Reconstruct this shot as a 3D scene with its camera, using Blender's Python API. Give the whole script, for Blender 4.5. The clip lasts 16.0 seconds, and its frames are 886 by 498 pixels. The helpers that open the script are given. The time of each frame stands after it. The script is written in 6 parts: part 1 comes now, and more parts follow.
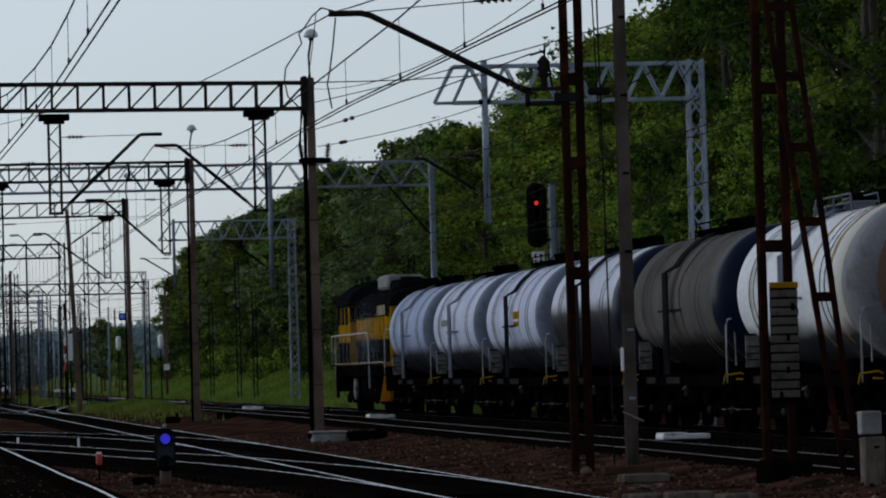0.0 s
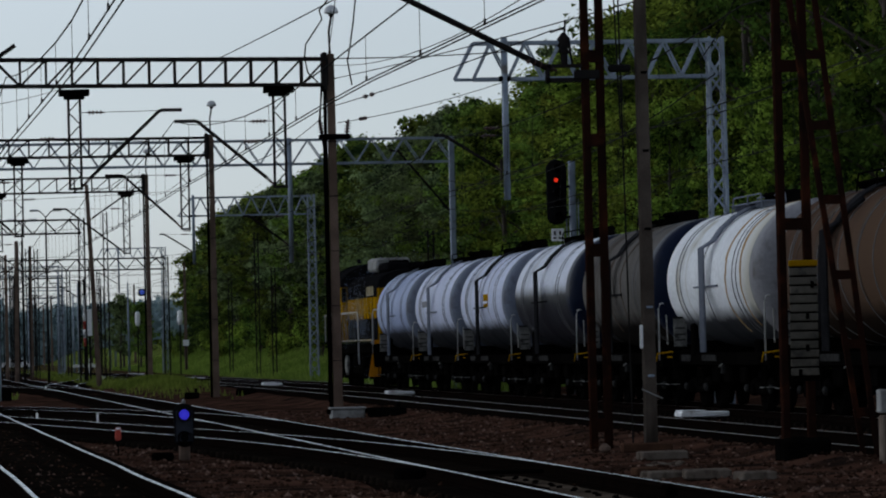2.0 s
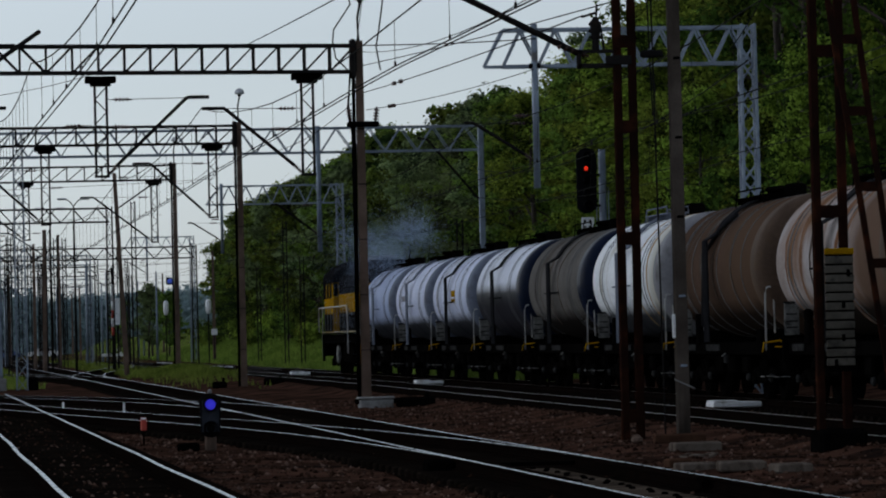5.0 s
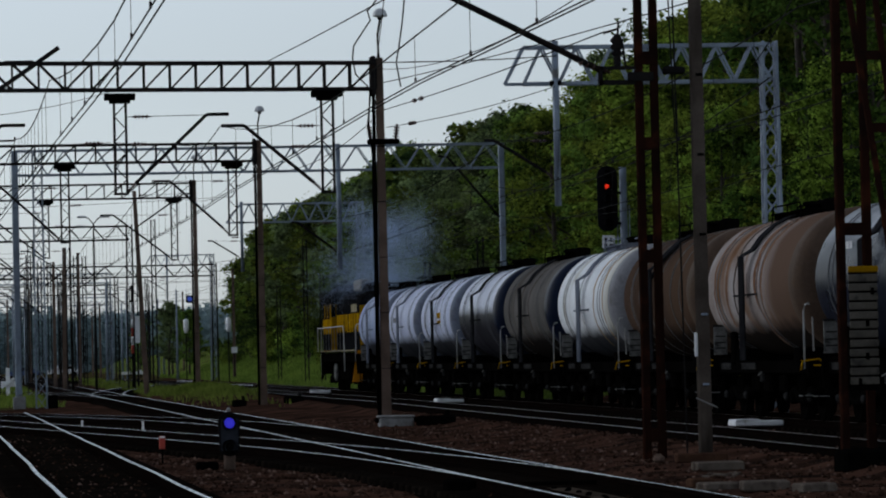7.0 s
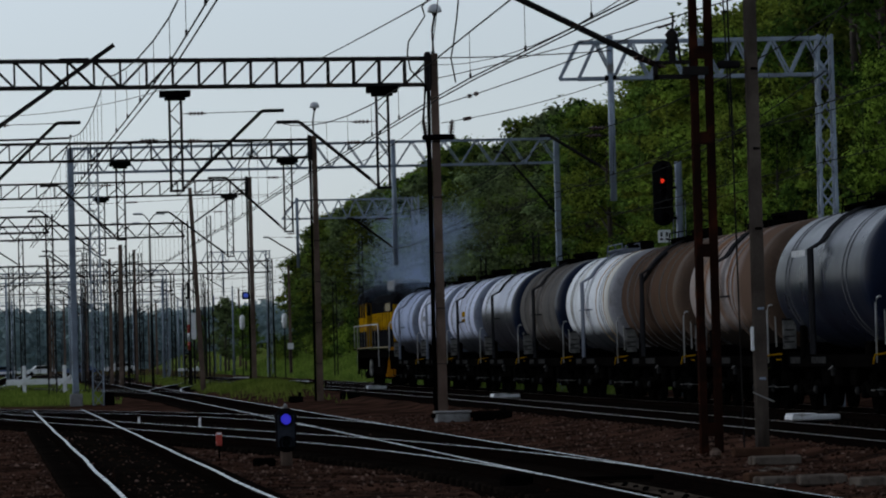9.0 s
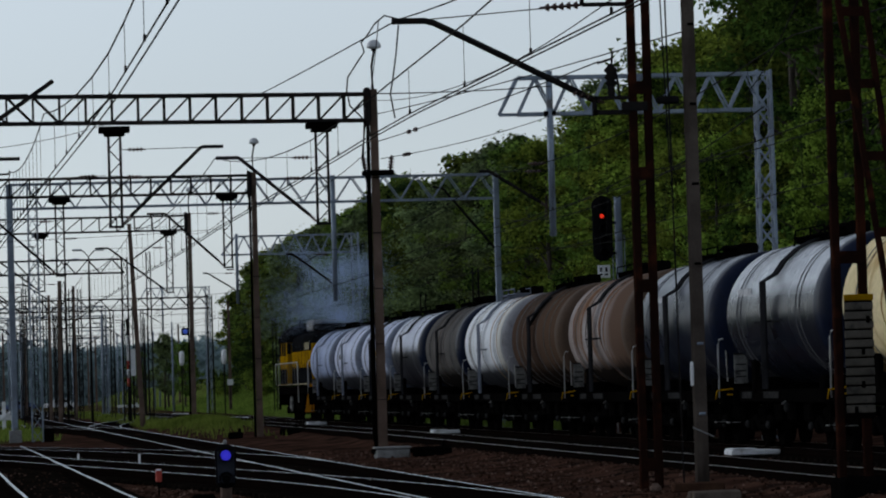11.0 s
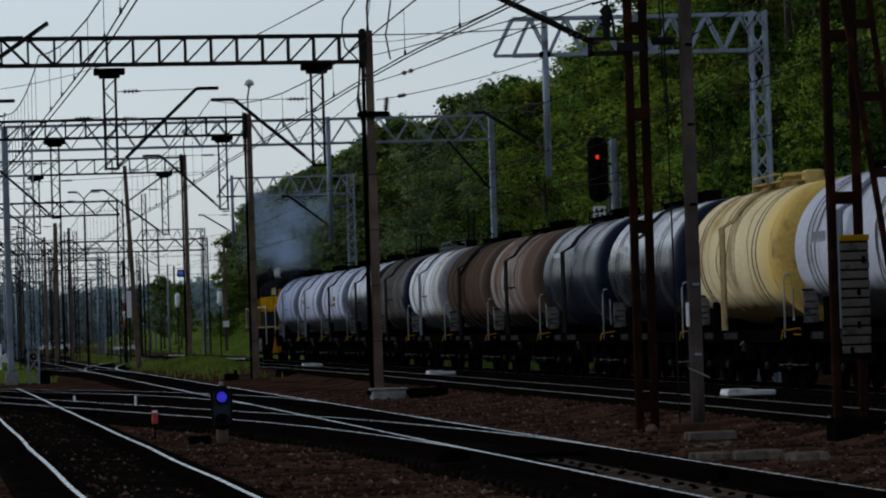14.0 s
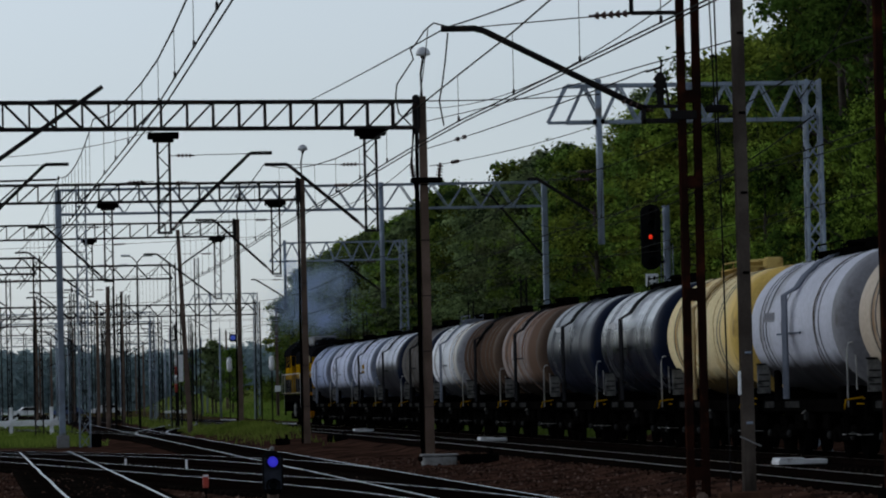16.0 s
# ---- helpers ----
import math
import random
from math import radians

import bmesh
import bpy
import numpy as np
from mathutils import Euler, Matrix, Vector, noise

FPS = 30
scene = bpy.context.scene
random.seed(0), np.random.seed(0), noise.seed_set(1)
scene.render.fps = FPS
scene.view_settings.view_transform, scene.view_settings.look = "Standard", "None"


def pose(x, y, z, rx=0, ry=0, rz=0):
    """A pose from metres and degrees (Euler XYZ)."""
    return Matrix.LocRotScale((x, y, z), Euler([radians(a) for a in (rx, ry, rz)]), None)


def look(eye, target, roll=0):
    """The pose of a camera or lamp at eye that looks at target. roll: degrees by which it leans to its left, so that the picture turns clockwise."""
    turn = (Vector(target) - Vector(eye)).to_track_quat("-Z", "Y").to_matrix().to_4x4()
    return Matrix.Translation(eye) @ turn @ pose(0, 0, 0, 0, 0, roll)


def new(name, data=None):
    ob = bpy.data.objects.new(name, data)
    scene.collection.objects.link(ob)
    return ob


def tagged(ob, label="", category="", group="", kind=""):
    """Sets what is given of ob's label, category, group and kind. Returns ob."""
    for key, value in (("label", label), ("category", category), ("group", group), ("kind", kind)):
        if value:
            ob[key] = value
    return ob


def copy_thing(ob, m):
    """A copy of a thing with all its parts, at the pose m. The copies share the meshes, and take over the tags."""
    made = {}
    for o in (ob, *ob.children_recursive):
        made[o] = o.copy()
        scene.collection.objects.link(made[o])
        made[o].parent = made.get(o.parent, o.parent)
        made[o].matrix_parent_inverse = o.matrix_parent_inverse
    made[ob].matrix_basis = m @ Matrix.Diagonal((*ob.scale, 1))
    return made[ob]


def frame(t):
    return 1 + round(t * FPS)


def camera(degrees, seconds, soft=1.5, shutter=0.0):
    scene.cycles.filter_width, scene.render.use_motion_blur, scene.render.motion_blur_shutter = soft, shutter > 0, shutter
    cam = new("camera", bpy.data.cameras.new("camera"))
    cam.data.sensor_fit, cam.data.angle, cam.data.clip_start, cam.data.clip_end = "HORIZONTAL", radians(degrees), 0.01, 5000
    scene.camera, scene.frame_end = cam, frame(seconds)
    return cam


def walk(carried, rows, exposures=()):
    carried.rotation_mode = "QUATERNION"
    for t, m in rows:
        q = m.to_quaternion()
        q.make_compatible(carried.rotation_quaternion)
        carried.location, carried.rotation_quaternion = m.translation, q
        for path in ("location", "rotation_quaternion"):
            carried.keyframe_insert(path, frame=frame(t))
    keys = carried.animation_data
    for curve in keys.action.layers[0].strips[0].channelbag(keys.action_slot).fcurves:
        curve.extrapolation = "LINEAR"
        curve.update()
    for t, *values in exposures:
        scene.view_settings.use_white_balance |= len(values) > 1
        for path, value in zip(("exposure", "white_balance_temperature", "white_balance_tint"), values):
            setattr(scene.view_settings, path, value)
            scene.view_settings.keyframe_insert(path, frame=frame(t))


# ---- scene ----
cam = camera(12.0953, 16.0, soft=2.0)
# hand-held long lens beside the yard; a short step forward after the first seconds
walk(cam, [
(0, pose(-0.139, -1.292, 1.46, 91.6598, 0, -7.3309) @ pose(0, 0, 0, 0, 0, -1.578)),
    (0.5, pose(-0.139, -1.292, 1.46, 91.5883, 0, -7.4420) @ pose(0, 0, 0, 0, 0, -1.205)),
    (1, pose(-0.139, -1.292, 1.46, 91.4725, 0, -7.5858) @ pose(0, 0, 0, 0, 0, -0.861)),
    (1.5, pose(-0.139, -1.292, 1.46, 91.6717, 0, -7.6966) @ pose(0, 0, 0, 0, 0, -1.030)),
    (2, pose(-0.139, -1.292, 1.46, 91.3473, 0, -7.0563) @ pose(0, 0, 0, 0, 0, -1.372)),
    (2.5, pose(-0.139, -1.292, 1.46, 91.1941, 0, -6.9576) @ pose(0, 0, 0, 0, 0, -1.767)),
    (3, pose(-0.139, -1.292, 1.46, 90.8677, 0, -6.5807) @ pose(0, 0, 0, 0, 0, -1.637)),
    (3.5, pose(-0.139, -1.292, 1.46, 90.6645, 0, -6.3060) @ pose(0, 0, 0, 0, 0, -1.584)),
    (3.7, pose(-0.139, -1.292, 1.46, 90.9967, 0, -5.9256) @ pose(0, 0, 0, 0, 0, -1.561)),
    (5.8, pose(0.000, 0.000, 1.46, 91.2507, 0, -7.0074) @ pose(0, 0, 0, 0, 0, -1.201)),
    (6, pose(0.000, 0.000, 1.46, 91.2651, 0, -6.8597) @ pose(0, 0, 0, 0, 0, -1.285)),
    (6.5, pose(0.000, 0.000, 1.46, 91.3343, 0, -6.6104) @ pose(0, 0, 0, 0, 0, -1.347)),
    (7, pose(0.000, 0.000, 1.46, 91.4671, 0, -6.3857) @ pose(0, 0, 0, 0, 0, -1.278)),
    (7.5, pose(0.000, 0.000, 1.46, 91.5914, 0, -6.3408) @ pose(0, 0, 0, 0, 0, -1.320)),
    (8, pose(0.000, 0.000, 1.46, 91.4271, 0, -6.2751) @ pose(0, 0, 0, 0, 0, -1.445)),
    (8.5, pose(0.000, 0.000, 1.46, 91.2009, 0, -6.0488) @ pose(0, 0, 0, 0, 0, -1.505)),
    (9, pose(0.000, 0.000, 1.46, 91.4233, 0, -5.6214) @ pose(0, 0, 0, 0, 0, -1.522)),
    (9.5, pose(0.000, 0.000, 1.46, 91.8647, 0, -6.1949) @ pose(0, 0, 0, 0, 0, -1.114)),
    (9.7, pose(0.000, 0.000, 1.46, 92.3510, 0, -5.9384) @ pose(0, 0, 0, 0, 0, -1.892)),
    (12, pose(0.000, 0.000, 1.46, 91.4245, 0, -6.8632) @ pose(0, 0, 0, 0, 0, -1.510)),
    (12.5, pose(0.000, 0.000, 1.46, 91.3023, 0, -6.9284) @ pose(0, 0, 0, 0, 0, -1.791)),
    (13, pose(0.000, 0.000, 1.46, 91.1848, 0, -6.8360) @ pose(0, 0, 0, 0, 0, -1.856)),
    (13.5, pose(0.000, 0.000, 1.46, 91.0981, 0, -6.5445) @ pose(0, 0, 0, 0, 0, -2.072)),
    (14, pose(0.000, 0.000, 1.46, 91.0829, 0, -6.4984) @ pose(0, 0, 0, 0, 0, -1.751)),
    (14.5, pose(0.000, 0.000, 1.46, 91.1152, 0, -6.2624) @ pose(0, 0, 0, 0, 0, -2.095)),
    (15, pose(0.000, 0.000, 1.46, 91.2033, 0, -5.9564) @ pose(0, 0, 0, 0, 0, -1.841)),
    (15.5, pose(0.000, 0.000, 1.46, 91.7083, 0, -5.9236) @ pose(0, 0, 0, 0, 0, -1.776)),
    (16, pose(0.000, 0.000, 1.46, 92.0086, 0, -5.8049) @ pose(0, 0, 0, 0, 0, -1.299)),
])

# ---- light ----
world = bpy.data.worlds.new("overcast_sky")
scene.world = world
world.use_nodes = True
wn = world.node_tree.nodes
sky = wn.new("ShaderNodeTexSky")
sky.sky_type, sky.sun_disc = "NISHITA", False
sky.sun_elevation, sky.sun_rotation = radians(19), radians(-62)
sky.air_density, sky.dust_density, sky.ozone_density = 1.0, 0.6, 3.0
grey = wn.new("ShaderNodeHueSaturation")
grey.inputs["Saturation"].default_value = 0.22
wn["Background"].inputs["Strength"].default_value = 0.145
cool = wn.new("ShaderNodeMix")
cool.data_type, cool.blend_type = "RGBA", "MULTIPLY"
cool.inputs[0].default_value, cool.inputs[7].default_value = 1.0, (0.92, 1.0, 1.09, 1.0)
world.node_tree.links.new(sky.outputs[0], grey.inputs["Color"])
world.node_tree.links.new(grey.outputs[0], cool.inputs[6])
world.node_tree.links.new(cool.outputs[2], wn["Background"].inputs["Color"])
sun_data = bpy.data.lights.new("sun", "SUN")
sun_data.energy, sun_data.angle, sun_data.color = 0.14, radians(30), (1.0, 0.99, 0.97)
sun = new("sun", sun_data)
sun.matrix_world = look((-83.0, 144.1, 36), (0, 100, 0))
scene.view_settings.exposure = -0.17


# ---- materials ----
def lin(c):
    return tuple(c) + (1.0,)


def surf(name, a, b, rough=0.7, metal=0.0, scale=6.0, fine=60.0, bump=0.25, stain=None, stain_amount=0.5, spec=0.4, per_object=0.0, streak=0.0, rough_var=0.15):
    """Two colours mixed by coarse noise, fine grain on top, optional stains and downward streaks."""
    m = bpy.data.materials.new(name)
    m.use_nodes = True
    n, l = m.node_tree.nodes, m.node_tree.links
    p = n["Principled BSDF"]
    tc = n.new("ShaderNodeTexCoord")
    big, small = n.new("ShaderNodeTexNoise"), n.new("ShaderNodeTexNoise")
    big.inputs["Scale"].default_value, small.inputs["Scale"].default_value = scale, fine
    big.inputs["Detail"].default_value, small.inputs["Detail"].default_value = 5, 4
    for q in (big, small):
        l.new(tc.outputs["Object"], q.inputs["Vector"])
    ramp = n.new("ShaderNodeMapRange")
    ramp.inputs[1].default_value, ramp.inputs[2].default_value = 0.35, 0.65
    l.new(big.outputs["Fac"], ramp.inputs[0])
    mix = n.new("ShaderNodeMix")
    mix.data_type = "RGBA"
    mix.inputs[6].default_value, mix.inputs[7].default_value = lin(a), lin(b)
    l.new(ramp.outputs[0], mix.inputs[0])
    out = mix.outputs[2]
    grain = n.new("ShaderNodeMix")
    grain.data_type, grain.blend_type = "RGBA", "MULTIPLY"
    grain.inputs[0].default_value = 0.55
    gr = n.new("ShaderNodeMapRange")
    gr.inputs[3].default_value, gr.inputs[4].default_value = 0.45, 1.45
    l.new(small.outputs["Fac"], gr.inputs[0])
    l.new(out, grain.inputs[6])
    l.new(gr.outputs[0], grain.inputs[7])
    out = grain.outputs[2]
    if stain:
        st = n.new("ShaderNodeTexNoise")
        st.inputs["Scale"].default_value, st.inputs["Detail"].default_value = 1.0, 6
        mp = n.new("ShaderNodeMapping")
        mp.inputs["Scale"].default_value = (scale * 1.3, scale * 1.3, scale * (0.25 if streak else 1.3))
        l.new(tc.outputs["Object"], mp.inputs["Vector"])
        l.new(mp.outputs[0], st.inputs["Vector"])
        sr = n.new("ShaderNodeMapRange")
        sr.inputs[1].default_value, sr.inputs[2].default_value = 0.68 - 0.3 * stain_amount, 0.78 - 0.2 * stain_amount
        l.new(st.outputs["Fac"], sr.inputs[0])
        sm = n.new("ShaderNodeMix")
        sm.data_type = "RGBA"
        sm.inputs[7].default_value = lin(stain)
        l.new(sr.outputs[0], sm.inputs[0])
        l.new(out, sm.inputs[6])
        out = sm.outputs[2]
    if per_object:
        oi, hs = n.new("ShaderNodeObjectInfo"), n.new("ShaderNodeHueSaturation")
        vr = n.new("ShaderNodeMapRange")
        vr.inputs[3].default_value, vr.inputs[4].default_value = 1 - per_object, 1 + per_object
        l.new(oi.outputs["Random"], vr.inputs[0])
        l.new(vr.outputs[0], hs.inputs["Value"])
        l.new(out, hs.inputs["Color"])
        out = hs.outputs["Color"]
    l.new(out, p.inputs["Base Color"])
    rr = n.new("ShaderNodeMapRange")
    rr.inputs[3].default_value, rr.inputs[4].default_value = max(0.05, rough - rough_var), min(1, rough + rough_var)
    l.new(big.outputs["Fac"], rr.inputs[0])
    l.new(rr.outputs[0], p.inputs["Roughness"])
    p.inputs["Metallic"].default_value = metal
    p.inputs["Specular IOR Level"].default_value = spec
    if bump:
        bp = n.new("ShaderNodeBump")
        bp.inputs["Strength"].default_value, bp.inputs["Distance"].default_value = bump, 0.02
        l.new(small.outputs["Fac"], bp.inputs["Height"])
        l.new(bp.outputs[0], p.inputs["Normal"])
    return m


def leafy(name, a, b, scale=0.55):
    """Leaves: diffuse with some light let through, colour varied from clump to clump and tree to tree."""
    m = bpy.data.materials.new(name)
    m.use_nodes = True
    n, l = m.node_tree.nodes, m.node_tree.links
    n.remove(n["Principled BSDF"])
    out = n["Material Output"]
    geo, oi = n.new("ShaderNodeNewGeometry"), n.new("ShaderNodeObjectInfo")
    tc, nz = n.new("ShaderNodeTexCoord"), n.new("ShaderNodeTexNoise")
    nz.inputs["Scale"].default_value = scale
    l.new(tc.outputs["Object"], nz.inputs["Vector"])
    add = n.new("ShaderNodeMath")
    add.operation = "ADD"
    soft = n.new("ShaderNodeMath")
    soft.operation = "MULTIPLY"
    soft.inputs[1].default_value = 0.35
    l.new(geo.outputs["Random Per Island"], soft.inputs[0])
    l.new(soft.outputs[0], add.inputs[0])
    l.new(nz.outputs["Fac"], add.inputs[1])
    mr = n.new("ShaderNodeMapRange")
    # sharp clump contrast in the colour stands in for lit boughs and dark gaps
    mr.inputs[1].default_value, mr.inputs[2].default_value = 0.47, 0.82
    l.new(add.outputs[0], mr.inputs[0])
    mix = n.new("ShaderNodeMix")
    mix.data_type = "RGBA"
    mix.inputs[6].default_value, mix.inputs[7].default_value = lin(a), lin(b)
    l.new(mr.outputs[0], mix.inputs[0])
    hs, vr = n.new("ShaderNodeHueSaturation"), n.new("ShaderNodeMapRange")
    vr.inputs[3].default_value, vr.inputs[4].default_value = 0.65, 1.35
    l.new(oi.outputs["Random"], vr.inputs[0])
    l.new(vr.outputs[0], hs.inputs["Value"])
    hr = n.new("ShaderNodeMapRange")
    hr.inputs[3].default_value, hr.inputs[4].default_value = 0.475, 0.515
    l.new(oi.outputs["Random"], hr.inputs[0])
    l.new(hr.outputs[0], hs.inputs["Hue"])
    l.new(mix.outputs[2], hs.inputs["Color"])
    d, t, ms = n.new("ShaderNodeBsdfDiffuse"), n.new("ShaderNodeBsdfTranslucent"), n.new("ShaderNodeMixShader")
    l.new(hs.outputs[0], d.inputs["Color"])
    l.new(hs.outputs[0], t.inputs["Color"])
    ms.inputs[0].default_value = 0.3
    l.new(d.outputs[0], ms.inputs[1])
    l.new(t.outputs[0], ms.inputs[2])
    l.new(ms.outputs[0], out.inputs["Surface"])
    return m


def glow(name, colour, strength):
    m = bpy.data.materials.new(name)
    m.use_nodes = True
    p = m.node_tree.nodes["Principled BSDF"]
    p.inputs["Base Color"].default_value = lin(colour)
    p.inputs["Emission Color"].default_value = lin(colour)
    p.inputs["Emission Strength"].default_value = strength
    return m


RUST = surf("rusty_steel", (0.024, 0.009, 0.006), (0.011, 0.006, 0.005), 0.9, 0.0, 2.0, 40, 0.4, (0.045, 0.015, 0.008), 0.45, spec=0.0)
DARK_STEEL = surf("dark_painted_steel", (0.012, 0.012, 0.013), (0.02, 0.018, 0.017), 0.85, 0.0, 2.5, 40, 0.2, (0.03, 0.018, 0.012), 0.3, spec=0.0)
GALV = surf("galvanised_steel", (0.22, 0.27, 0.34), (0.15, 0.18, 0.23), 0.5, 0.25, 1.5, 30, 0.1, (0.10, 0.10, 0.10), 0.3)
CONCRETE = surf("weathered_concrete", (0.165, 0.115, 0.092), (0.095, 0.066, 0.052), 0.95, 0.0, 1.5, 35, 0.4, (0.05, 0.038, 0.03), 0.5, streak=1, spec=0.0)
POLE_CONCRETE = surf("grey_pole_concrete", (0.10, 0.082, 0.07), (0.05, 0.04, 0.034), 0.95, 0.0, 1.5, 35, 0.4, (0.022, 0.018, 0.015), 0.5, streak=1, spec=0.0)
PALE_CONCRETE = surf("pale_concrete", (0.26, 0.26, 0.26), (0.17, 0.17, 0.17), 0.9, 0.0, 3, 50, 0.35, (0.10, 0.09, 0.08), 0.4)
WHITE_PAINT = surf("white_paint", (0.84, 0.85, 0.87), (0.74, 0.75, 0.77), 0.6, 0.0, 4, 50, 0.1, (0.4, 0.38, 0.36), 0.25)
DUSTY_BED = surf("dusty_siding_bed", (0.05, 0.027, 0.02), (0.012, 0.008, 0.007), 0.95, 0.0, 1.2, 28, 0.8, spec=0.0)
# set near black to widen the dark band beside the rails
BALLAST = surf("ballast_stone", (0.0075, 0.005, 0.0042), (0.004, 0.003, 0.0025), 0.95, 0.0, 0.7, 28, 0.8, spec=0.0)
STONE = surf("loose_stone", (0.115, 0.066, 0.048), (0.03, 0.017, 0.013), 0.95, 0.0, 3.0, 30, 0.3, spec=0.0)


def vary_stones(m):
    """Each stone of its own shade: mostly dull brown, some pale grey, some nearly black."""
    n, l = m.node_tree.nodes, m.node_tree.links
    p, geo, hs, mr = n["Principled BSDF"], n.new("ShaderNodeNewGeometry"), n.new("ShaderNodeHueSaturation"), n.new("ShaderNodeMapRange")
    power = n.new("ShaderNodeMath")
    power.operation = "POWER"
    power.inputs[1].default_value = 3.0
    l.new(geo.outputs["Random Per Island"], power.inputs[0])
    l.new(power.outputs[0], mr.inputs[0])
    mr.inputs[3].default_value, mr.inputs[4].default_value = 0.35, 2.1
    l.new(mr.outputs[0], hs.inputs["Value"])
    sat = n.new("ShaderNodeMapRange")
    sat.inputs[3].default_value, sat.inputs[4].default_value = 1.1, 0.8
    l.new(power.outputs[0], sat.inputs[0])
    l.new(sat.outputs[0], hs.inputs["Saturation"])
    l.new(p.inputs["Base Color"].links[0].from_socket, hs.inputs["Color"])
    l.new(hs.outputs[0], p.inputs["Base Color"])


vary_stones(STONE)
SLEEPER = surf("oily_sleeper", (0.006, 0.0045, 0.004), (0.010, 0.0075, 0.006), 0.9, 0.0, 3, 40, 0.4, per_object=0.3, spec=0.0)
# rust taken near black: the rail side's backlit shade is in the colour
RAIL_SIDE = surf("shaded_rail_rust", (0.006, 0.0038, 0.0032), (0.004, 0.003, 0.0026), 0.9, 0.0, 3, 50, 0.3, spec=0.0)
RAIL_DULL = surf("dull_rail_head", (0.42, 0.39, 0.37), (0.28, 0.26, 0.24), 0.34, 1.0, 2, 40, 0.05, rough_var=0.08)
RAIL_TOP = surf("polished_rail_head", (0.54, 0.57, 0.59), (0.38, 0.40, 0.42), 0.27, 1.0, 2, 40, 0.05, rough_var=0.07)
WIRE = surf("old_copper_wire", (0.02, 0.02, 0.02), (0.03, 0.029, 0.027), 0.9, 0.0, 2, 20, 0, spec=0.0)
PORCELAIN = surf("dark_porcelain", (0.03, 0.014, 0.012), (0.05, 0.02, 0.015), 0.3, 0.0, 5, 30, 0)
# near-black base, well below grime's own tone, for underframes and dark fittings
BLACK = surf("near_black", (0.0018, 0.0016, 0.0016), (0.0036, 0.0033, 0.0031), 0.95, 0.0, 2, 25, 0.3, spec=0.0)
BLACK_PAINT = surf("matt_black_paint", (0.006, 0.006, 0.007), (0.01, 0.01, 0.011), 0.7, 0.0, 3, 40, 0.05, spec=0.0)
YELLOW = surf("yellow_paint", (0.36, 0.195, 0.003), (0.26, 0.135, 0.002), 0.7, 0.0, 2, 30, 0.1, (0.06, 0.04, 0.012), 0.5, streak=1, spec=0.0)
LOCO_CREAM = surf("cream_paint", (0.34, 0.30, 0.20), (0.26, 0.22, 0.15), 0.7, 0.0, 2, 30, 0.1, (0.10, 0.08, 0.05), 0.5, streak=1, spec=0.0)
ORANGE = surf("orange_yellow_paint", (0.5, 0.2, 0.008), (0.36, 0.14, 0.008), 0.7, 0.0, 2, 30, 0.1, spec=0.0)
SLAT = surf("grey_slat", (0.12, 0.108, 0.092), (0.07, 0.064, 0.055), 0.9, 0.0, 4, 50, 0.3, (0.03, 0.03, 0.028), 0.4, spec=0.0)
RED = surf("red_paint", (0.45, 0.05, 0.03), (0.3, 0.04, 0.03), 0.6, 0.0, 4, 40, 0.1)
GLASS_DARK = surf("dark_window_glass", (0.006, 0.007, 0.008), (0.01, 0.011, 0.012), 0.5, 0.0, 1, 10, 0, spec=0.0, rough_var=0.02)
OPAL = surf("opal_lamp_cover", (0.55, 0.57, 0.6), (0.45, 0.47, 0.5), 0.4, 0.0, 6, 60, 0)
BARK = surf("tree_bark", (0.06, 0.045, 0.035), (0.035, 0.027, 0.022), 0.95, 0.0, 3, 30, 0.6)
LEAF = leafy("broad_leaves", (0.011, 0.023, 0.007), (0.165, 0.24, 0.045))
# greyer green, partly haze put into the leaf colour of farther trees
LEAF_PALE = leafy("grey_green_leaves", (0.022, 0.037, 0.019), (0.205, 0.27, 0.115))
LEAF_DEEP = leafy("deep_green_leaves", (0.006, 0.013, 0.004), (0.075, 0.12, 0.022))
LEAF_DARK = leafy("dark_needles", (0.018, 0.034, 0.013), (0.045, 0.072, 0.022))
LEAF_FRESH = leafy("fresh_leaves", (0.014, 0.030, 0.007), (0.25, 0.335, 0.05))
# distance haze painted into the leaf colour: pale and bluish
FAR_LEAF = leafy("haze_tinted_foliage", (0.14, 0.20, 0.22), (0.22, 0.29, 0.30), 0.05)
GRASS = leafy("grass_blades", (0.075, 0.125, 0.02), (0.19, 0.26, 0.05), 0.1)


